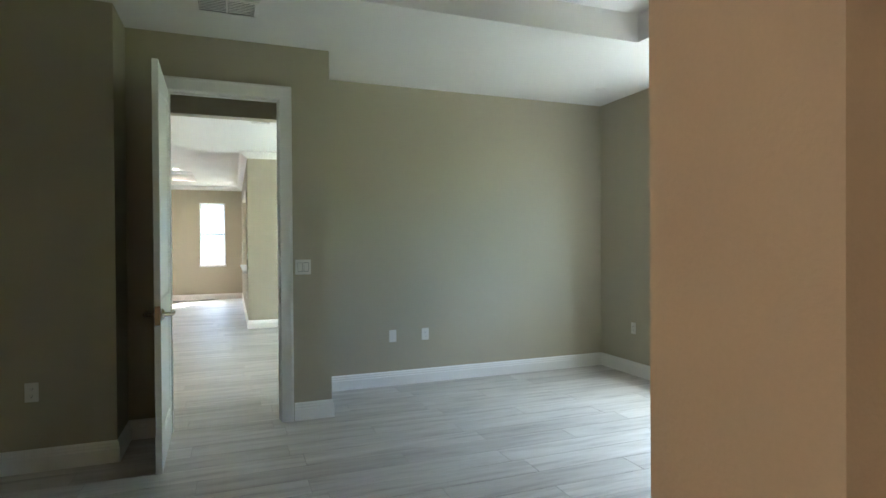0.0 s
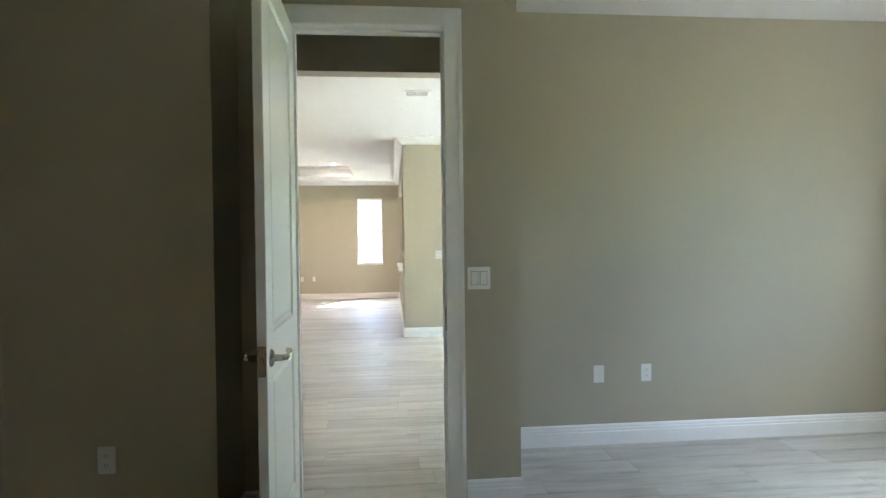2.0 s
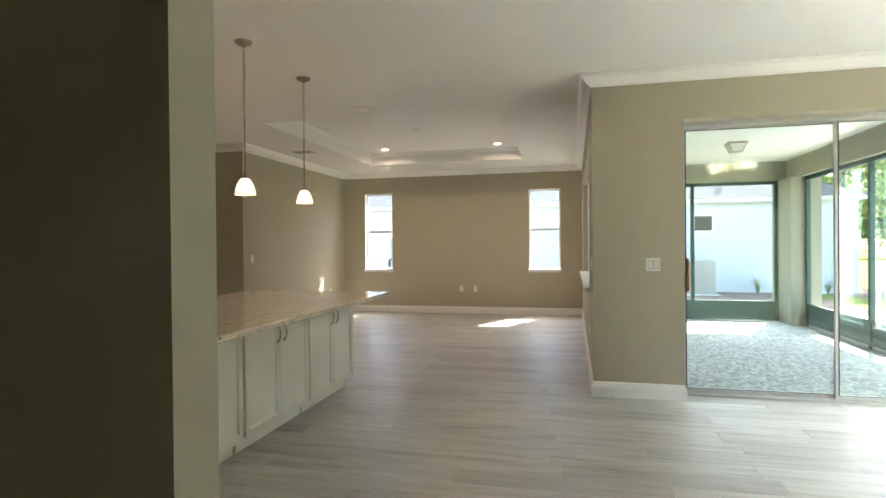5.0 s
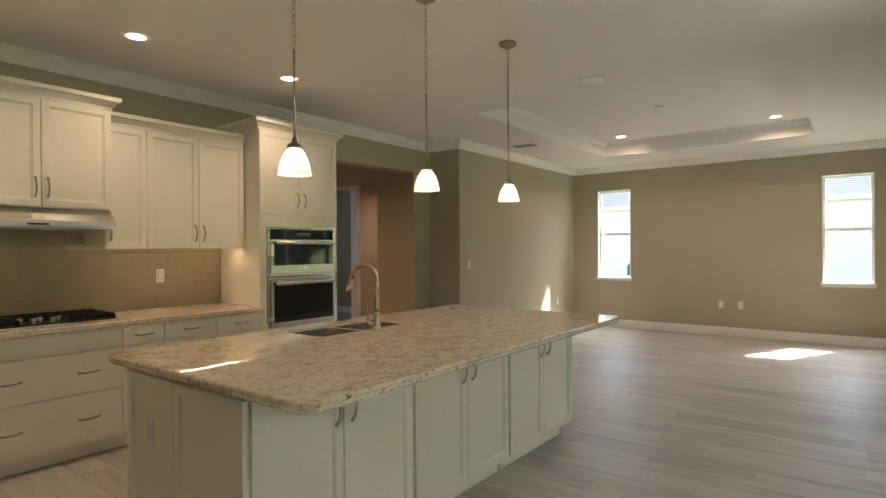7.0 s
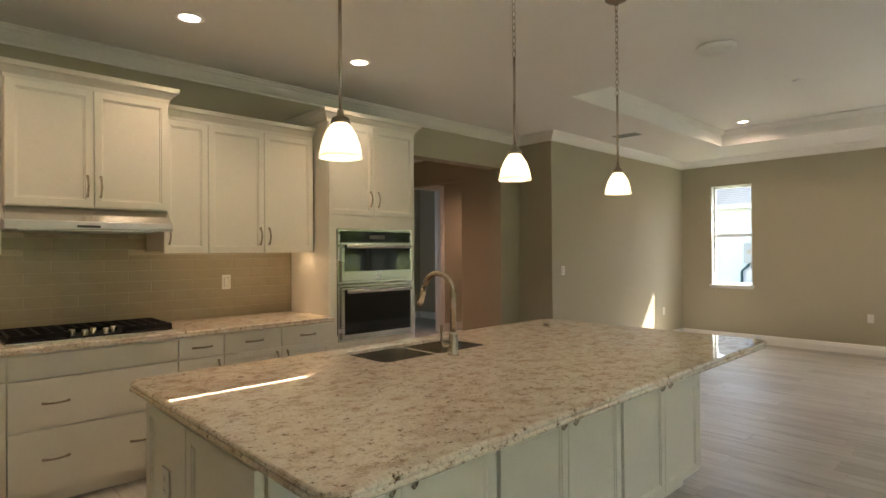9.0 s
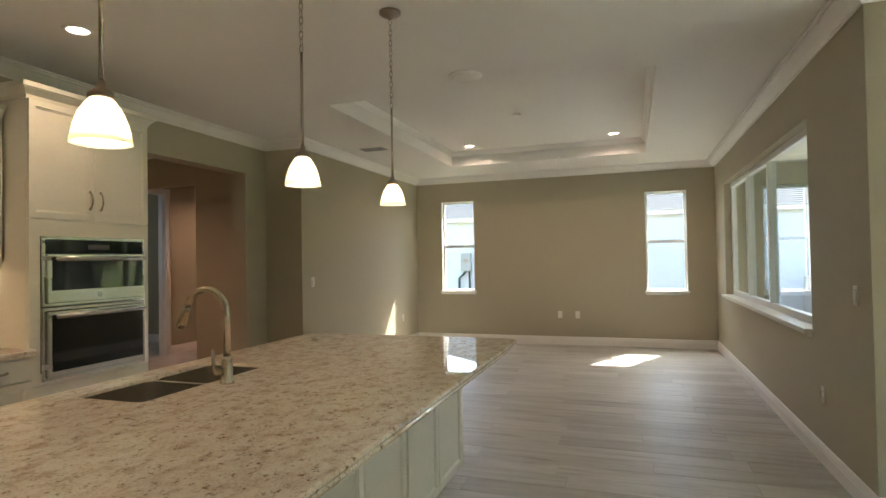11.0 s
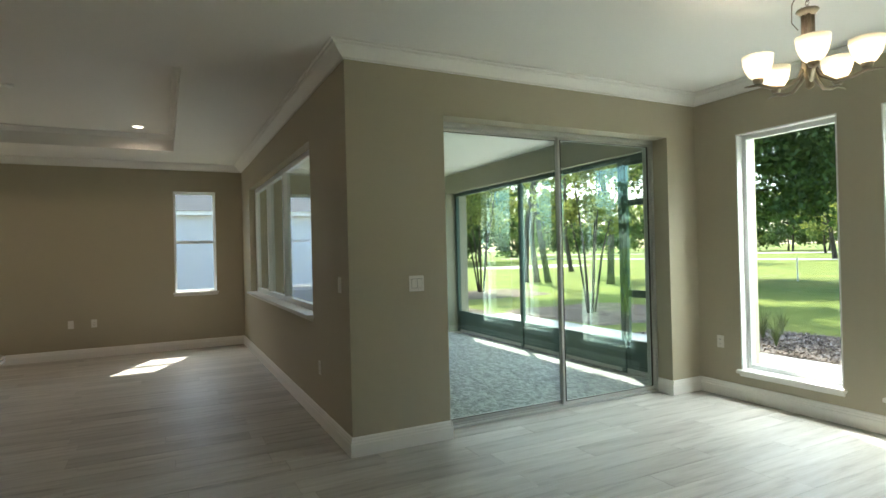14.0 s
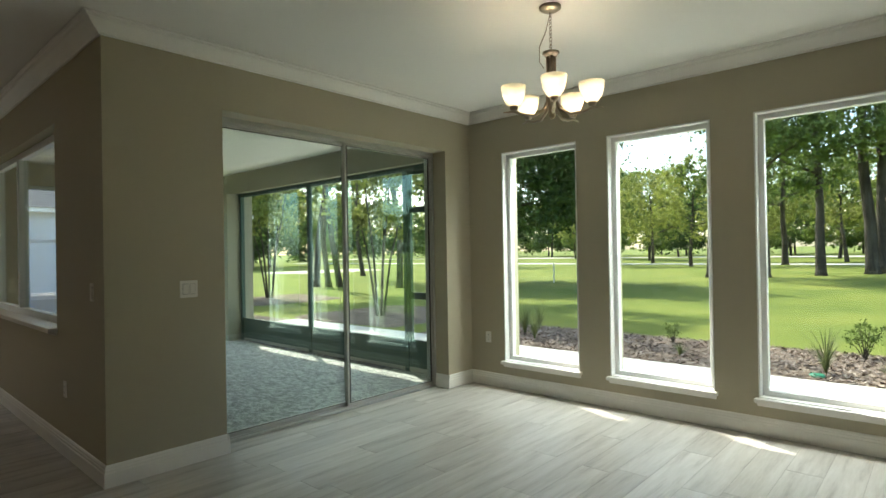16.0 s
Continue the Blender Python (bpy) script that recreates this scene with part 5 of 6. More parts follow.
# ---- porch ----
struct("porch_floor", blk(PX + 0.22, 4.22, SY + 0.28, 15.85, -0.16, -0.02), LANAIF, "grey textured concrete porch floor")
struct("porch_curb", blk(4.02, 4.22, SY + 0.28, 15.85, -0.02, 0.03, 0.005), CONCRETE, "pale concrete curb under the screen wall")
bm = blk(PX + 0.22, 4.25, SY + 0.28, 15.93, 2.76, 2.84)
struct("porch_ceiling", bm, BEAD, "white boarded porch ceiling")
bm = bmesh.new()
for i in range(36):
    box(bm, PX + 0.25 + i * 0.095, PX + 0.25 + i * 0.095 + 0.0925, SY + 0.3, 15.7, 2.752, 2.760, 0.001)
struct("porch_ceiling_boards", bm, BEAD, "white tongue and groove boards")
bm = bmesh.new()
box(bm, 3.92, 4.25, SY + 0.28, 15.93, 2.42, 2.76)
box(bm, PX + 0.22, 3.92, 15.60, 15.93, 2.42, 2.76)
box(bm, 3.80, 4.25, 15.05, 15.93, -0.14, 2.42)
box(bm, PX + 0.22, 1.10, 15.60, 15.93, -0.14, 2.42)
struct("porch_beam_wall", bm, STUCCO, "pale stucco beam and corner column of the porch")
wallskin = bmesh.new()
box(wallskin, PX + 0.2205, PX + 0.224, SY + 0.28, 11.05, -0.02, 2.76)
struct("porch_side_wall", wallskin, STUCCO, "pale stucco porch wall")

scr = tagged(thing("porch_screen", "dark bronze aluminium screen wall with kick panels", "screen", (4.05, 12.7, 0)), kind="structure")
for y in (10.33, 11.03, 13.03, 14.99):
    part("post", blk(4.00, 4.06, y - 0.03, y + 0.03, -0.018, 2.42, 0.004), SCREENF, scr)
part("top_rail", blk(4.00, 4.06, 10.29, 15.05, 2.36, 2.42, 0.004), SCREENF, scr)
for a, b in ((11.06, 13.00), (13.06, 14.96)):
    part("kick_panel", blk(4.015, 4.045, a, b, 0.06, 0.31, 0.003), SCREENF, scr)
    part("chair_rail", blk(4.00, 4.06, a, b, 0.30, 0.35, 0.004), SCREENF, scr)
    part("bottom_rail", blk(4.00, 4.06, a, b, 0.031, 0.07, 0.004), SCREENF, scr)
sd = tagged(thing("screen_door", "dark bronze aluminium screen door, closed", "door", (4.03, 10.68, 0)), kind="structure")
part("frame", ring("x", 4.0, 10.37, 10.99, 0.035, 2.355, 0.045, 0.01, 0.05, 0.003), SCREENF, sd)
part("mid_rail", blk(4.01, 4.05, 10.415, 10.945, 0.84, 0.92, 0.003), SCREENF, sd)
part("upper_rail", blk(4.01, 4.05, 10.415, 10.945, 1.86, 1.93, 0.003), SCREENF, sd)
part("kick_panel", blk(4.015, 4.045, 10.415, 10.945, 0.08, 0.36, 0.003), SCREENF, sd)
sc2 = tagged(thing("porch_end_screen", "dark bronze aluminium screen wall at the porch end", "screen", (2.4, 15.65, 0)), kind="structure")
for x in (1.13, 2.42, 3.77):
    part("post", blk(x - 0.03, x + 0.03, 15.62, 15.68, -0.018, 2.42, 0.004), SCREENF, sc2)
part("top_rail", blk(1.10, 3.80, 15.62, 15.68, 2.36, 2.42, 0.004), SCREENF, sc2)
for a, b in ((1.16, 2.39), (2.45, 3.74)):
    part("kick_panel", blk(a, b, 15.635, 15.665, -0.015, 0.29, 0.003), SCREENF, sc2)
    part("chair_rail", blk(a, b, 15.62, 15.68, 0.28, 0.33, 0.004), SCREENF, sc2)
pl = thing("porch_light", "flush square bronze porch light with frosted glass", "ceiling light", (2.56, 13.42, 2.75))
part("backplate", blk(2.43, 2.69, 13.29, 13.55, 2.728, 2.7515, 0.006), BRONZE, pl)
bm = bmesh.new()
bmesh.ops.create_cone(bm, cap_ends=True, segments=4, radius1=0.10, radius2=0.155, depth=0.10)
bmesh.ops.rotate(bm, verts=bm.verts, matrix=Matrix.Rotation(radians(45), 3, "Z"))
bmesh.ops.translate(bm, verts=bm.verts, vec=(2.56, 13.42, 2.678))
part("glass_shade", bm, PLATE, pl, "frosted glass shade")
for sx, sy in ((-1, -1), (-1, 1), (1, -1), (1, 1)):
    part("corner_bar", tube(bmesh.new(), [(2.56 + sx * 0.112, 13.42 + sy * 0.112, 2.728), (2.56 + sx * 0.073, 13.42 + sy * 0.073, 2.628)], 0.008, 6), BRONZE, pl)
part("bottom_frame", pierced(bmesh.new(), "x", 2.486, 2.634, 13.346, 13.494, 2.618, 2.630), BRONZE, pl)
part("finial", lathe(bmesh.new(), [(0.0, -0.02), (0.010, -0.016), (0.014, -0.006), (0.010, 0.0)], 12, (2.56, 13.42, 2.618)), BRONZE, pl, "", True)

# ---- grounds ----
GZ = -0.15
bm = bmesh.new()
bmesh.ops.create_grid(bm, x_segments=2, y_segments=2, size=1500)
bmesh.ops.translate(bm, verts=bm.verts, vec=(0, 0, GZ))
struct("ground", bm, GRASS, "green lawn reaching to the horizon")
struct("pavement", blk(4.25, 6.74, -8.0, 17.5, GZ - 0.05, GZ + 0.04, 0.008), CONCRETE, "pale concrete path along the house")


def blob(name, x0, x1, y0, y1, z, material, label, wob=0.12, n=60, height=0.03):
    """A bed or bunker with an uneven outline, slightly raised."""
    rnd = random.Random(int(x0 * 31 + y0 * 7))
    bm = bmesh.new()
    cx, cy, rx, ry = (x0 + x1) / 2, (y0 + y1) / 2, (x1 - x0) / 2, (y1 - y0) / 2
    ph = [rnd.uniform(0, 6.28) for _ in range(3)]
    rim, top = [], []
    for i in range(n):
        a = 2 * math.pi * i / n
        sq = 1 / max(abs(math.cos(a)), abs(math.sin(a))) ** 0.72
        k = sq * (1 + wob * (math.sin(3 * a + ph[0]) * 0.4 + math.sin(7 * a + ph[1]) * 0.2 + math.sin(13 * a + ph[2]) * 0.15))
        rim.append(bm.verts.new((cx + rx * k * math.cos(a), cy + ry * k * math.sin(a), z)))
        top.append(bm.verts.new((cx + rx * k * 0.94 * math.cos(a), cy + ry * k * 0.94 * math.sin(a), z + height)))
    for i in range(n):
        bm.faces.new((rim[i], rim[(i + 1) % n], top[(i + 1) % n], top[i]))
    bm.faces.new(top)
    return struct(name, bm, material, label)


struct("mulch_bed", blk(6.75, 8.85, -6.0, 13.6, GZ - 0.02, GZ + 0.035, 0.01), MULCHB, "bark mulch planting bed")
blob("mulch_bed_far", 7.4, 11.6, 21.6, 25.0, GZ, MULCHB, "bark mulch bed round young trees")
blob("mulch_bed_side", 6.9, 10.6, 14.6, 18.4, GZ, MULCHB, "bark mulch bed round young trees")
blob("sand_bunker_1", 24, 34, 44, 50, GZ, SAND, "pale sand bunker on the fairway", height=0.05)
blob("sand_bunker_2", 8, 14, 46, 52, GZ, SAND, "pale sand bunker on the fairway", height=0.05)
struct("cart_path", blk(52.0, 55.5, -60.0, 90.0, GZ - 0.05, GZ + 0.02), CONCRETE, "pale path across the grounds")
struct("road", blk(88.0, 97.0, -140.0, 140.0, GZ - 0.05, GZ + 0.02), SAND, "pale far road behind the trees")


def chips():
    """Loose bark chips over the near bed."""
    rnd = np.random.default_rng(5)
    n = 20000
    p = np.stack([rnd.uniform(6.76, 8.84, n), rnd.uniform(3.0, 13.5, n), GZ + 0.037 + rnd.uniform(0, 0.022, n)], 1)
    a, t = rnd.uniform(0, 6.28, n), rnd.normal(0, 0.35, (n, 2))
    L, W = rnd.uniform(0.014, 0.045, n), rnd.uniform(0.006, 0.016, n)
    u = np.stack([np.cos(a), np.sin(a), t[:, 0]], 1) * L[:, None]
    v = np.stack([-np.sin(a), np.cos(a), t[:, 1]], 1) * W[:, None]
    quads = np.stack([p - u - v * 0.6, p + u * 0.9 - v, p + u + v * 0.7, p - u * 0.8 + v], 1).reshape(-1, 3)
    me = bpy.data.meshes.new("mulch_chips")
    me.from_pydata(quads.tolist(), [], np.arange(4 * n).reshape(-1, 4).tolist())
    me.materials.append(CHIP)
    tagged(new("mulch_chips", me), "loose brown bark chips over the planting bed", "mulch", kind="stuff")


chips()


def leaf_mesh(name, centres, radii, count, size, seed, material, flat=0.8):
    """Many small leaves in clumps; centres and radii of the clumps."""
    rnd = np.random.default_rng(seed)
    c = np.array(centres)
    k = rnd.choice(len(c), count, p=np.array(radii) ** 2 / (np.array(radii) ** 2).sum())
    d = rnd.normal(0, 1, (count, 3))
    d /= np.linalg.norm(d, axis=1)[:, None]
    r = np.array(radii)[k] * np.abs(rnd.normal(0.0, 0.78, count))
    p = c[k] + d * r[:, None] * np.array([1, 1, flat])
    a = rnd.normal(0, 1, (count, 3))
    a /= np.linalg.norm(a, axis=1)[:, None]
    b = np.cross(a, rnd.normal(0, 1, (count, 3)))
    b /= np.linalg.norm(b, axis=1)[:, None]
    s = size * rnd.uniform(0.6, 1.4, count)[:, None]
    quads = np.stack([p - a * s, p - b * s * 0.55, p + a * s, p + b * s * 0.55], 1).reshape(-1, 3)
    me = bpy.data.meshes.new(name)
    me.from_pydata(quads.tolist(), [], np.arange(4 * count).reshape(-1, 4).tolist())
    me.materials.append(material)
    return me


def tree(name, label, seed, height, clear, trunk_r, spread, leaves, leaf, material, clumps=26, lean=0.0, limbs=9, group="trees"):
    """A tree: tapered, slightly crooked trunk with limbs; a crown of leaf clumps at the limbs' ends. clear: bare trunk height."""
    rnd = random.Random(seed)
    ob = thing(name, label, "tree", (0, 0, 0), group)
    bm = bmesh.new()
    pts, rad = [], []
    x = y = 0.0
    for i in range(9):
        k = i / 8
        pts.append((x, y, height * 0.9 * k - 0.1 * (i == 0)))
        rad.append(trunk_r * (1.35 if i == 0 else 1.0) * (1 - 0.85 * k))
        x += rnd.uniform(-1, 1) * height * 0.012 + lean * height * 0.1
        y += rnd.uniform(-1, 1) * height * 0.012
    tube(bm, [pts[0], Vector(pts[0]).lerp(Vector(pts[1]), 0.16)] + pts[1:], [rad[0] * 1.05, rad[0] * 0.8] + rad[1:], 9)
    tips, radii = [], []
    for i in range(limbs):
        k = clear / height + (0.88 - clear / height) * (i + 0.3) / limbs
        j = min(7, int(k / 0.9 * 8))
        p = Vector(pts[j]).lerp(Vector(pts[j + 1]), k / 0.9 * 8 - j)
        a = i * 2.4 + rnd.uniform(-0.5, 0.5)
        shape = math.sin(math.pi * min(1, max(0.12, (k * height - clear * 0.75) / (height - clear * 0.75)))) ** 0.6
        ln = spread * (0.55 + 0.45 * shape) * rnd.uniform(0.7, 1.05)
        rise = ln * rnd.uniform(0.15, 0.6)
        m = p + Vector((math.cos(a) * ln * 0.5, math.sin(a) * ln * 0.5, rise * 0.35 + rnd.uniform(-0.1, 0.2)))
        e = p + Vector((math.cos(a + 0.25) * ln, math.sin(a + 0.25) * ln, rise))
        r0 = trunk_r * 0.42 * (1 - 0.6 * k)
        tube(bm, [p, m, e], [r0, r0 * 0.6, r0 * 0.18], 6)
        for q in (e, m.lerp(e, 0.5), m + Vector((rnd.uniform(-0.4, 0.4) * spread * 0.5, rnd.uniform(-0.4, 0.4) * spread * 0.5, 0.15 * spread))):
            tips.append(q)
            radii.append(spread * rnd.uniform(0.13, 0.27))
        s = m.lerp(e, 0.3)
        tube(bm, [s, s + Vector((rnd.uniform(-1, 1), rnd.uniform(-1, 1), rnd.uniform(0.2, 0.9))) * ln * 0.35], [r0 * 0.35, r0 * 0.1], 5)
    for _ in range(max(0, clumps - len(tips))):
        a, u, z = rnd.uniform(0, 6.28), rnd.uniform(0.2, 0.95) ** 0.6, rnd.uniform(0, 1)
        w = math.sin(math.pi * (0.15 + 0.8 * z)) ** 0.6
        tips.append(Vector((x * z + math.cos(a) * u * spread * w, y * z + math.sin(a) * u * spread * w, clear + (height - clear) * z)))
        radii.append(spread * rnd.uniform(0.09, 0.22))
    part("trunk", bm, BARK, ob, "", True)
    cr = new("crown", leaf_mesh("crown", [tuple(t) for t in tips], radii, leaves, leaf, seed, material))
    cr.parent = ob
    return ob


def put(ob, spots):
    """The first spot takes the built tree, the others copies: (x, y, turn, scale)."""
    for i, (x, y, turn, s) in enumerate(spots):
        o = ob if i == 0 else copy_thing(ob, pose(x, y, GZ, 0, 0, turn))
        if i == 0:
            o.matrix_basis = pose(x, y, GZ, 0, 0, turn)
        o.scale = (s, s, s)


put(tree("oak_tree", "dark green spreading oak with a leaning trunk", 3, 10.0, 2.3, 0.20, 4.9, 60000, 0.11, LEAFD, 150, 0.25, 14, "near oaks"),
    [(20.4, 21.5, 20, 1.04)])
put(tree("shade_tree", "tall shade tree with grey bark and green crown", 11, 15.0, 4.4, 0.24, 5.0, 17000, 0.12, LEAFM, 110, 0.0, 14, "shade trees"),
    [(33.3, 11.0, 0, 1.0), (30.6, 12.95, 80, 1.0), (39.0, 5.0, 200, 1.0), (51.6, 16.0, 140, 1.05), (47, 2, 250, 1.1), (30.0, -6.0, 33, 1.0), (41.0, -3.0, 100, 1.1)])
put(tree("yellow_green_tree", "rounded tree with bright yellow-green leaves", 17, 10.5, 2.6, 0.19, 4.3, 8500, 0.115, LEAFL, 80, 0.1, 13, "bright trees"),
    [(46.8, 21.8, 0, 0.86), (46.5, 28.5, 100, 0.8), (57.0, 29.0, 200, 0.9), (60.0, 20.5, 300, 0.95), (62.0, 13.0, 50, 1.0), (65.0, 6.0, 140, 1.1), (55, 36, 77, 1.1), (41, 41, 10, 1.1)])
put(tree("tall_pine", "tall thick-trunked pine with a high crown", 29, 22.0, 9.0, 0.27, 3.6, 14000, 0.11, LEAFM, 70, 0.0, 12, "thick pines"),
    [(29.7, 15.2, 0, 0.85), (35.8, 9.1, 120, 1.1), (36.8, 8.7, 230, 1.15)])
put(tree("pine_tree", "slim bare-trunked pine with a high crown", 23, 21.0, 12.0, 0.15, 3.2, 10000, 0.10, LEAFM, 40, 0.05, 10, "pines"),
    [(14.7, 28.2, 0, 1.0), (15.05, 27.7, 60, 0.9), (15.4, 27.3, 130, 0.95), (16.3, 24.2, 200, 0.95), (12.6, 34.5, 250, 0.9), (24.0, 36.0, 80, 1.0)])
put(tree("background_tree", "distant full green tree", 31, 13.0, 2.2, 0.2, 5.0, 9000, 0.24, LEAFM, 80, 0.0, 12, "far trees"),
    [(78 + 9 * math.sin(i * 2.1), -70 + i * 9.5, i * 47, 0.75 + 0.35 * ((i * 7) % 5) / 5) for i in range(16)]
    + [(60 - i * 9.0 + 4 * math.sin(i * 1.7), 84 + 6 * math.cos(i * 2.3), i * 31, 0.85 + 0.35 * ((i * 3) % 5) / 5) for i in range(9)])
put(tree("far_oak", "distant dark green oak", 37, 12.0, 1.8, 0.2, 5.4, 9000, 0.26, LEAFD, 80, 0.0, 12, "far oaks"),
    [(102 + 7 * math.sin(i * 1.3), -80 + i * 15.0, i * 67, 1.0) for i in range(12)] + [(118 + 6 * math.sin(i * 2.7), -55 + i * 9.0, i * 53, 0.8 + 0.25 * ((i * 5) % 4) / 4) for i in range(19)] + [(30, 62, 10, 1.0), (11, 60, 80, 1.0), (20, 68, 150, 1.1), (38, 72, 150, 1.1)])


def woods():
    """The far edge of the woods, past all single trees: uneven clumps along two lines."""
    rnd = random.Random(61)
    for line, mat, seed in ((lambda k: (128 + rnd.uniform(-6, 6), -110 + 290 * k), LEAFM, 5), (lambda k: (-30 + 170 * k, 106 + rnd.uniform(-6, 6)), LEAFD, 6)):
        centres, radii = [], []
        for i in range(420):
            x, y = line(rnd.random())
            top = 8.0 + 3.0 * math.sin(x * 0.21 + y * 0.17) + 2.0 * math.sin(y * 0.43 + x * 0.37)
            centres.append((x, y, GZ + rnd.uniform(0.3, 1.0) * top))
            radii.append(rnd.uniform(1.0, 2.6))
        tagged(new("far_woods", leaf_mesh("far_woods", centres, radii, 42000, 0.42, seed, mat)), "distant edge of green woods behind the fairway", "woods", kind="stuff")


woods()


def young_tree(seed, label, group):
    """A young tree of several slim stems with loose foliage."""
    rnd = random.Random(seed)
    ob = thing("young_tree", label, "tree", (0, 0, 0), group)
    bm = bmesh.new()
    tips, radii = [], []
    for i in range(5):
        a = i * 1.26 + rnd.uniform(-0.3, 0.3)
        top = Vector((math.cos(a) * rnd.uniform(0.5, 1.0), math.sin(a) * rnd.uniform(0.5, 1.0), rnd.uniform(3.2, 4.3)))
        pts = [Vector((math.cos(a) * 0.08, math.sin(a) * 0.08, -0.05)), top * 0.35 + Vector((0, 0, 0.15)), top * 0.7, top]
        tube(bm, pts, [0.032, 0.026, 0.018, 0.006], 6)
        for k in range(6):
            s = pts[1].lerp(top, rnd.uniform(0.2, 1.0))
            e = s + Vector((rnd.uniform(-0.7, 0.7), rnd.uniform(-0.7, 0.7), rnd.uniform(0.1, 0.6)))
            tube(bm, [s, e], [0.010, 0.003], 5)
            tips.append(tuple(e))
            radii.append(rnd.uniform(0.28, 0.55))
    part("trunk", bm, BARK, ob, "several slim stems", True)
    cr = new("crown", leaf_mesh("crown", tips, radii, 9000, 0.06, seed, LEAFL))
    cr.parent = ob
    return ob


put(young_tree(41, "young multi-stemmed tree with light foliage in mulch", "young trees"), [(9.8, 24.0, 0, 1.1), (8.3, 16.4, 190, 0.95)])


def tuft(seed, n, height, spread):
    """Arching blades from one root."""
    rnd = random.Random(seed)
    bm = bmesh.new()
    for _ in range(n):
        a, h, s = rnd.uniform(0, 6.28), height * rnd.uniform(0.55, 1.1), spread * rnd.uniform(0.2, 1.0)
        w = 0.008
        px, py = -math.sin(a) * w, math.cos(a) * w
        prev = None
        for k in (0, 0.35, 0.7, 1.0):
            r = s * k ** 1.8
            z = h * (k - 0.25 * k * k * (s / spread))
            f = 1 - 0.9 * k
            pr = (bm.verts.new((math.cos(a) * r + px * f, math.sin(a) * r + py * f, z)), bm.verts.new((math.cos(a) * r - px * f, math.sin(a) * r - py * f, z)))
            if prev:
                bm.faces.new((prev[0], prev[1], pr[1], pr[0]))
            prev = pr
    return bm


def plant(name, bm, material, label, spots, group):
    ob = new(name, bpy.data.meshes.new(name))
    place(ob, bm, material)
    tagged(ob, label, "plant", group)
    for i, (x, y, turn, s) in enumerate(spots):
        o = ob if i == 0 else copy_thing(ob, pose(x, y, GZ + 0.034, 0, 0, turn))
        if i == 0:
            o.matrix_basis = pose(x, y, GZ + 0.034, 0, 0, turn)
        o.scale = (s, s, s)


plant("ornamental_grass", tuft(3, 90, 0.62, 0.34), BLADE, "clump of arching ornamental grass in mulch", [(7.17, 7.30, 0, 1.0), (7.8, 11.9, 40, 0.95), (8.45, 12.0, 90, 0.8), (7.35, 11.4, 120, 0.8), (7.6, 13.0, 10, 0.9)], "grass clumps")
plant("small_plant", tuft(9, 60, 0.22, 0.22), BLADE, "low tuft of green leaves in mulch", [(7.3, 9.0, 0, 1.0), (7.6, 8.2, 60, 1.1), (7.2, 6.7, 100, 1.2), (8.1, 10.6, 10, 1.0), (7.5, 10.1, 200, 0.9), (8.5, 8.6, 60, 0.9)], "low plants")


def shrub(seed, h, leaves, label, spots):
    rnd = random.Random(seed)
    ob = thing("shrub", label, "shrub", (0, 0, 0), "shrubs")
    bm = bmesh.new()
    tips = []
    for i in range(9):
        a = i * 0.7 + rnd.uniform(-0.2, 0.2)
        e = Vector((math.cos(a) * h * rnd.uniform(0.15, 0.45), math.sin(a) * h * rnd.uniform(0.15, 0.45), h * rnd.uniform(0.5, 1.0)))
        tube(bm, [(0, 0, -0.02), e * 0.5 + Vector((0, 0, 0.03)), e], [0.012, 0.008, 0.003], 5)
        tips += [tuple(e), tuple(e * 0.7)]
    part("stems", bm, BARK, ob)
    cr = new("leaves", leaf_mesh("leaves", tips, [h * 0.16] * len(tips), leaves, 0.022, seed, LEAFM))
    cr.parent = ob
    for i, (x, y, turn, s) in enumerate(spots):
        o = ob if i == 0 else copy_thing(ob, pose(x, y, GZ + 0.034, 0, 0, turn))
        if i == 0:
            o.matrix_basis = pose(x, y, GZ + 0.034, 0, 0, turn)
        o.scale = (s, s, s)


shrub(5, 0.62, 900, "small leafy shrub in the mulch bed", [(8.5, 7.05, 0, 0.74), (8.3, 9.45, 80, 0.5), (8.55, 5.6, 200, 0.8)])
solid("valve_cover", lathe(bmesh.new(), [(0, 0.03), (0.07, 0.03), (0.08, 0.02), (0.085, 0.0)], 20, (6.98, 7.36, GZ + 0.036)), GREENP, "round green plastic valve cover in the mulch", "valve cover")
solid("marker_post", tube(bmesh.new(), [(22.5, 20.1, GZ - 0.05), (22.5, 20.1, GZ + 0.95)], 0.03, 8), PLATE, "slim white marker post on the lawn", "post")


# ---- neighbouring house ----
NY = 22.9
hs = thing("house", "white stucco neighbouring house with a grey shingle roof", "house", (-0.5, NY, GZ))
EV = 2.66            # eave
part("wall", wall_y(bmesh.new(), NY, NY + 0.25, -9.0, 8.2, GZ - 0.05, EV - 0.10, [(3.85, 4.42, 1.68, 2.20)]), HOUSEW, hs)
part("side_wall", blk(7.95, 8.2, NY + 0.25, NY + 9.0, GZ - 0.05, EV - 0.10), HOUSEW, hs)
part("side_wall", blk(-9.0, -8.75, NY + 0.25, NY + 9.0, GZ - 0.05, EV - 0.10), HOUSEW, hs)
part("fascia", blk(-9.3, 8.5, NY - 0.24, NY - 0.20, EV - 0.11, EV), TRIM, hs)
part("soffit", blk(-9.3, 8.5, NY - 0.20, NY + 0.25, EV - 0.10, EV - 0.06), TRIM, hs)
bm = bmesh.new()
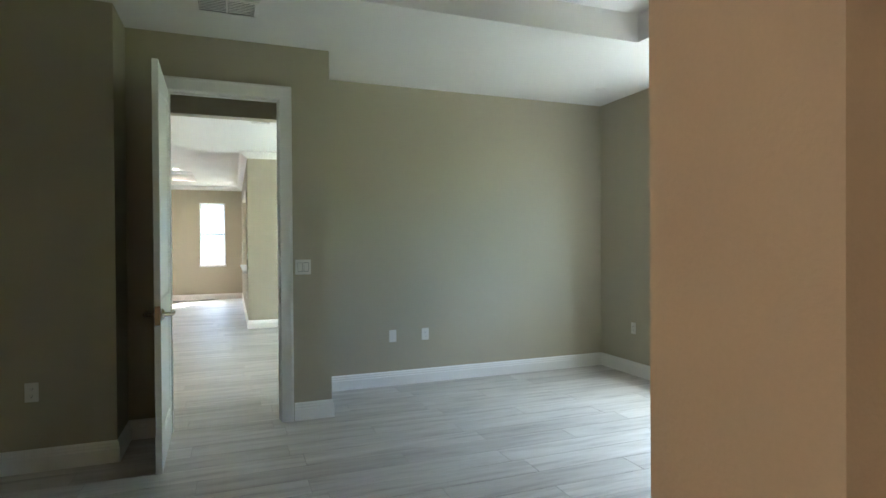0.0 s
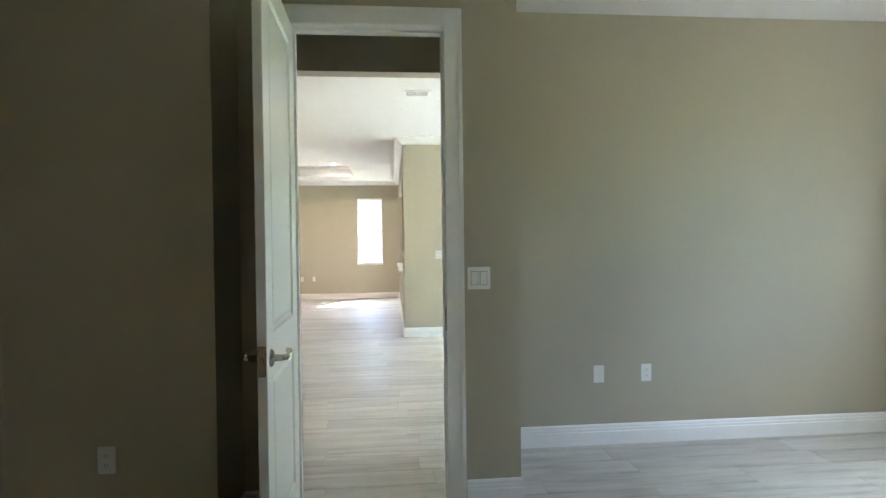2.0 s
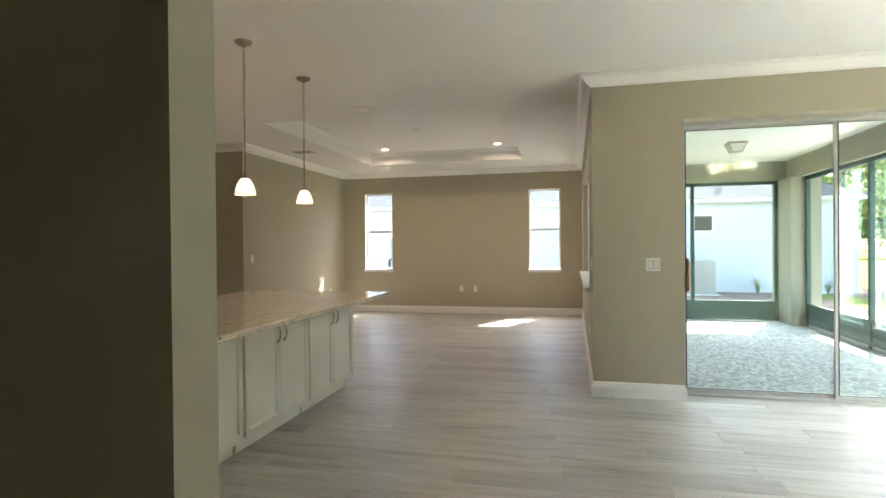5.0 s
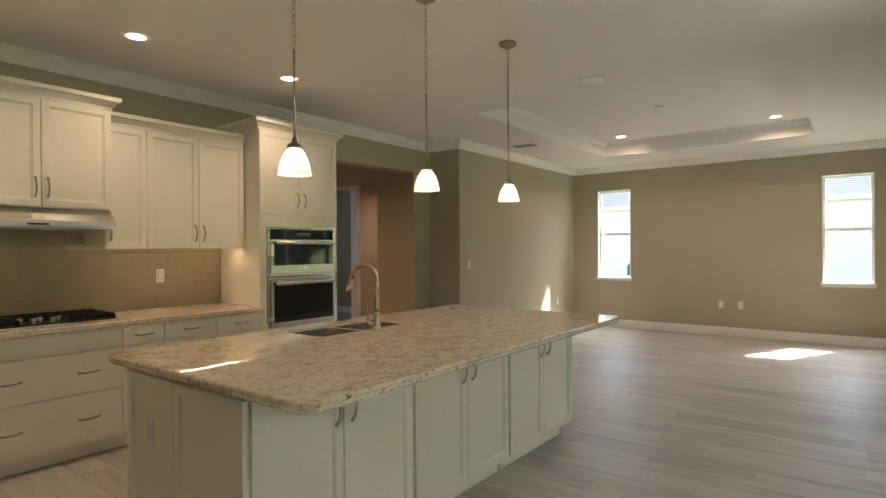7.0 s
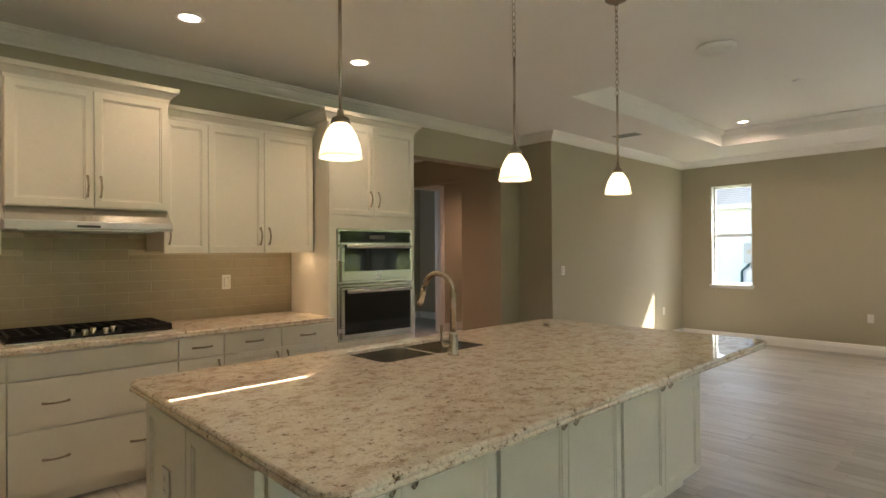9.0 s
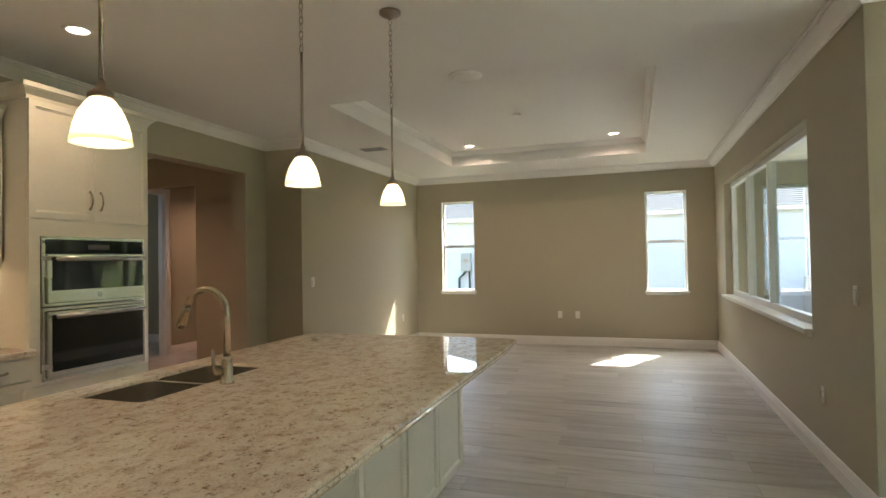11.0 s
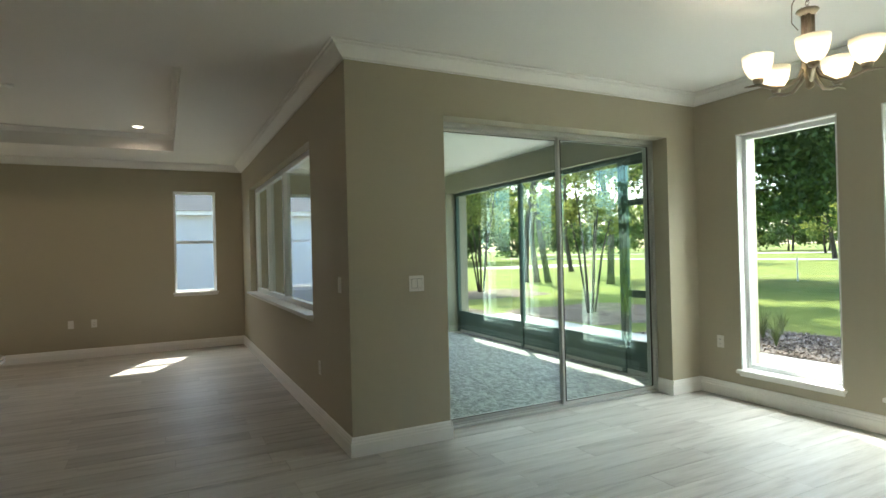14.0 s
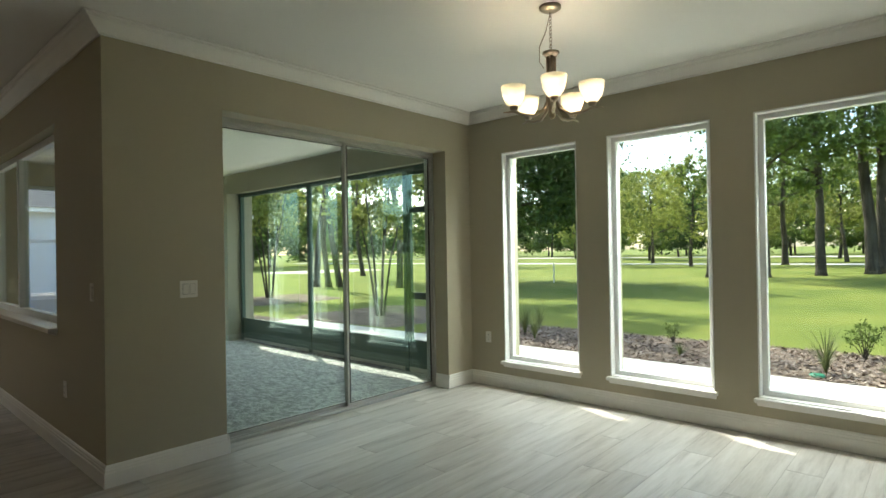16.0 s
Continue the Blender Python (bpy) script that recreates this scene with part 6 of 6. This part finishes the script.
v = [bm.verts.new(p) for p in ((-9.35, NY - 0.27, EV), (8.55, NY - 0.27, EV), (8.55, NY + 9.3, EV), (-9.35, NY + 9.3, EV), (-4.4, NY + 4.5, EV + 2.2), (3.6, NY + 4.5, EV + 2.2))]
for f in ((0, 1, 5, 4), (1, 2, 5), (2, 3, 4, 5), (3, 0, 4), (3, 2, 1, 0)):
    bm.faces.new([v[i] for i in f])
roof = part("roof", bm, SHINGLE, hs)
bm = bmesh.new()
for i in range(34):
    k = i / 34
    y, z = NY - 0.28 + k * 4.77, EV + 0.002 + k * 2.2
    box(bm, -9.35 + 4.95 * k, 8.55 - 4.95 * k, y, y + 0.145, z + 0.004, z + 0.012)
part("shingle_course", bm, SHINGLE, roof)
part("roof_vent", lathe(bmesh.new(), [(0.0, 0.30), (0.10, 0.28), (0.12, 0.20), (0.05, 0.18), (0.05, -0.2)], 14, (4.9, NY + 0.9, 3.5)), TRIM, roof, "white roof vent pipe")
w = part("window", ring("y", NY, 3.83, 4.44, 1.66, 2.22, 0.06, -0.03, 0.10), VINYL, hs)
part("pane", blk(3.89, 4.38, NY + 0.05, NY + 0.06, 1.72, 2.16), BLACKG, w)
ac = thing("air_conditioner", "grey outdoor air conditioning unit by the white wall", "air conditioner", (3.75, 22.1, GZ))
part("pad", blk(3.2, 4.3, 21.6, 22.6, GZ - 0.02, GZ + 0.06), CONCRETE, ac)
part("cabinet", blk(3.3, 4.2, 21.7, 22.5, GZ + 0.061, 0.86, 0.02), ACM, ac)
for i in range(12):
    part("louvre", blk(3.34, 4.16, 21.685, 21.70, 0.02 + i * 0.06, 0.05 + i * 0.06), ACM, ac)
mb = thing("meter_box", "grey electric meter box on the white wall", "meter", (-5.53, NY - 0.1, 1.0))
part("box", blk(-5.68, -5.36, NY - 0.13, NY - 0.002, 1.05, 1.60, 0.01), ACM, mb)
part("label_plate", blk(-5.60, -5.44, NY - 0.134, NY - 0.1302, 1.30, 1.42), CHIP, mb)
part("conduit", tube(bmesh.new(), [(-5.75, NY - 0.06, GZ), (-5.75, NY - 0.06, 0.85), (-5.62, NY - 0.06, 0.95), (-5.55, NY - 0.06, 1.06)], 0.035, 8), SCREENF, mb)
part("conduit", tube(bmesh.new(), [(-5.42, NY - 0.06, GZ), (-5.42, NY - 0.06, 1.06)], 0.03, 8), SCREENF, mb)
# bed widened over unseen ground so less lawn green bounces onto the house
struct("mulch_bed_house", blk(-9.2, 6.6, 17.6, 22.88, GZ - 0.02, GZ + 0.03, 0.01), MULCHB, "mulch bed along the white house, widened to cut green bounce")
plant("yucca_plant", tuft(15, 50, 0.7, 0.55), BLADE, "spiky grey-green plant by the white wall", [(5.4, 22.2, 0, 1.0), (7.2, 22.3, 50, 0.9)], "spiky plants")


# ---- floor tiles, backsplash tiles ----
def tile_mesh(name, w, d, h, material, bev=0.001):
    """One thin tile with chamfered top edges, 10 quads."""
    me = bpy.data.meshes.new(name)
    x, y = w / 2, d / 2
    vs = [(-x, -y, 0), (x, -y, 0), (x, y, 0), (-x, y, 0), (-x, -y, h - bev), (x, -y, h - bev), (x, y, h - bev), (-x, y, h - bev),
          (-x + bev, -y + bev, h), (x - bev, -y + bev, h), (x - bev, y - bev, h), (-x + bev, y - bev, h)]
    fs = [(0, 1, 5, 4), (1, 2, 6, 5), (2, 3, 7, 6), (3, 0, 4, 7), (4, 5, 9, 8), (5, 6, 10, 9), (6, 7, 11, 10), (7, 4, 8, 11), (8, 9, 10, 11)]
    me.from_pydata(vs, [], fs)
    me.materials.append(material)
    return me


TW, TL, JO = 0.20, 1.20, 0.0016
floor = struct("floor", box(blk(-9.5, 0.715, -2.4, 16.0, -0.0125, -0.0016), 0.715, 4.30, -2.4, 10.28, -0.0125, -0.0016), GROUT, "grey-beige wood-look plank tile floor")
ROOMS = [(-0.170, 0.625, 4.91, 5.03), (-4.99, 4.0, 5.70, 10.01), (-4.99, 0.5, 10.01, 15.70), (-1.25, 4.06, 0.76, 4.91), (0.982, 4.06, 4.91, 5.66), (-1.42, 0.864, 5.03, 5.70), (0.5, 4.0, 10.01, 10.20), (-9.5, -4.99, 7.9, 16.0), (-1.7, 2.2, -1.8, 0.76)]
full = tile_mesh("plank", TL - JO, TW - JO, 0.0105, PLANK)
verts, faces, made = [], [], 0


def inside(xa, xb, ya, yb):
    return any(r[0] - 1e-6 <= xa and xb <= r[1] + 1e-6 and r[2] - 1e-6 <= ya and yb <= r[3] + 1e-6 for r in ROOMS)


row = 0
y = -1.8
while y < 16.0:
    shift = (row * 0.42 + 0.17 * (row % 3)) % TL
    x = -9.6 - shift
    while x < 4.3:
        for rx0, rx1, ry0, ry1 in ROOMS:
            xa, xb, ya, yb = max(x, rx0), min(x + TL, rx1), max(y, ry0), min(y + TW, ry1)
            if xb - xa < 0.01 or yb - ya < 0.01:
                continue
            cx, cy = (xa + xb) / 2, (ya + yb) / 2
            near = -3.9 < cx < 3.6 and 5.9 < cy < 14.0 and not (-2.6 < cx < -1.8 and 7.2 < cy < 9.9)
            if made < 300 and near and xb - xa > TL - 1e-6 and yb - ya > TW - 1e-6:
                o = new("plank", full)
                o.location = (cx, cy, -0.0105)
                o.parent = floor
                made += 1
            else:
                a0, a1, b0, b1 = xa + JO / 2, xb - JO / 2, ya + JO / 2, yb - JO / 2
                n = len(verts)
                e = 0.001
                verts += [(a0, b0, -0.0105), (a1, b0, -0.0105), (a1, b1, -0.0105), (a0, b1, -0.0105), (a0 + e, b0 + e, 0), (a1 - e, b0 + e, 0), (a1 - e, b1 - e, 0), (a0 + e, b1 - e, 0)]
                faces += [(n, n + 1, n + 5, n + 4), (n + 1, n + 2, n + 6, n + 5), (n + 2, n + 3, n + 7, n + 6), (n + 3, n, n + 4, n + 7), (n + 4, n + 5, n + 6, n + 7)]
        x += TL
    y += TW
    row += 1
me = bpy.data.meshes.new("planks")
me.from_pydata(verts, [], faces)
me.materials.append(PLANK)
rest = tagged(new("planks", me), "wood-look plank tiles", kind="stuff")
rest.parent = floor

splash = struct("backsplash", blk(KX + 0.0005, KX + 0.0095, 5.83, 8.898, CT + 0.001, 1.69), SETTING, "glazed beige subway tile backsplash")
s = tile_mesh("tile", 0.300 - 0.0025, 0.0762 - 0.0025, 0.0075, SUBWAY, 0.0015)
turn = Matrix(((0, 0, 1), (1, 0, 0), (0, 1, 0))).to_4x4()
s.transform(turn)
r = 0
z = CT + 0.002
while z < 1.685:
    y = 5.835 - (0.15 if r % 2 else 0)
    while y < 8.89:
        ya, yb = max(y, 5.835), min(y + 0.300, 8.896)
        top = min(z + 0.0762, 1.41 if not (6.895 <= (ya + yb) / 2 <= 7.745) else 1.56)
        if yb - ya > 0.02 and top - z > 0.01:
            o = new("tile", s)
            o.location = (KX + 0.004, (ya + yb) / 2, z + (top - z) / 2)
            o.scale = (1, (yb - ya) / 0.300, (top - z) / 0.0762)
            o.parent = splash
        y += 0.300
    z += 0.0762
    r += 1
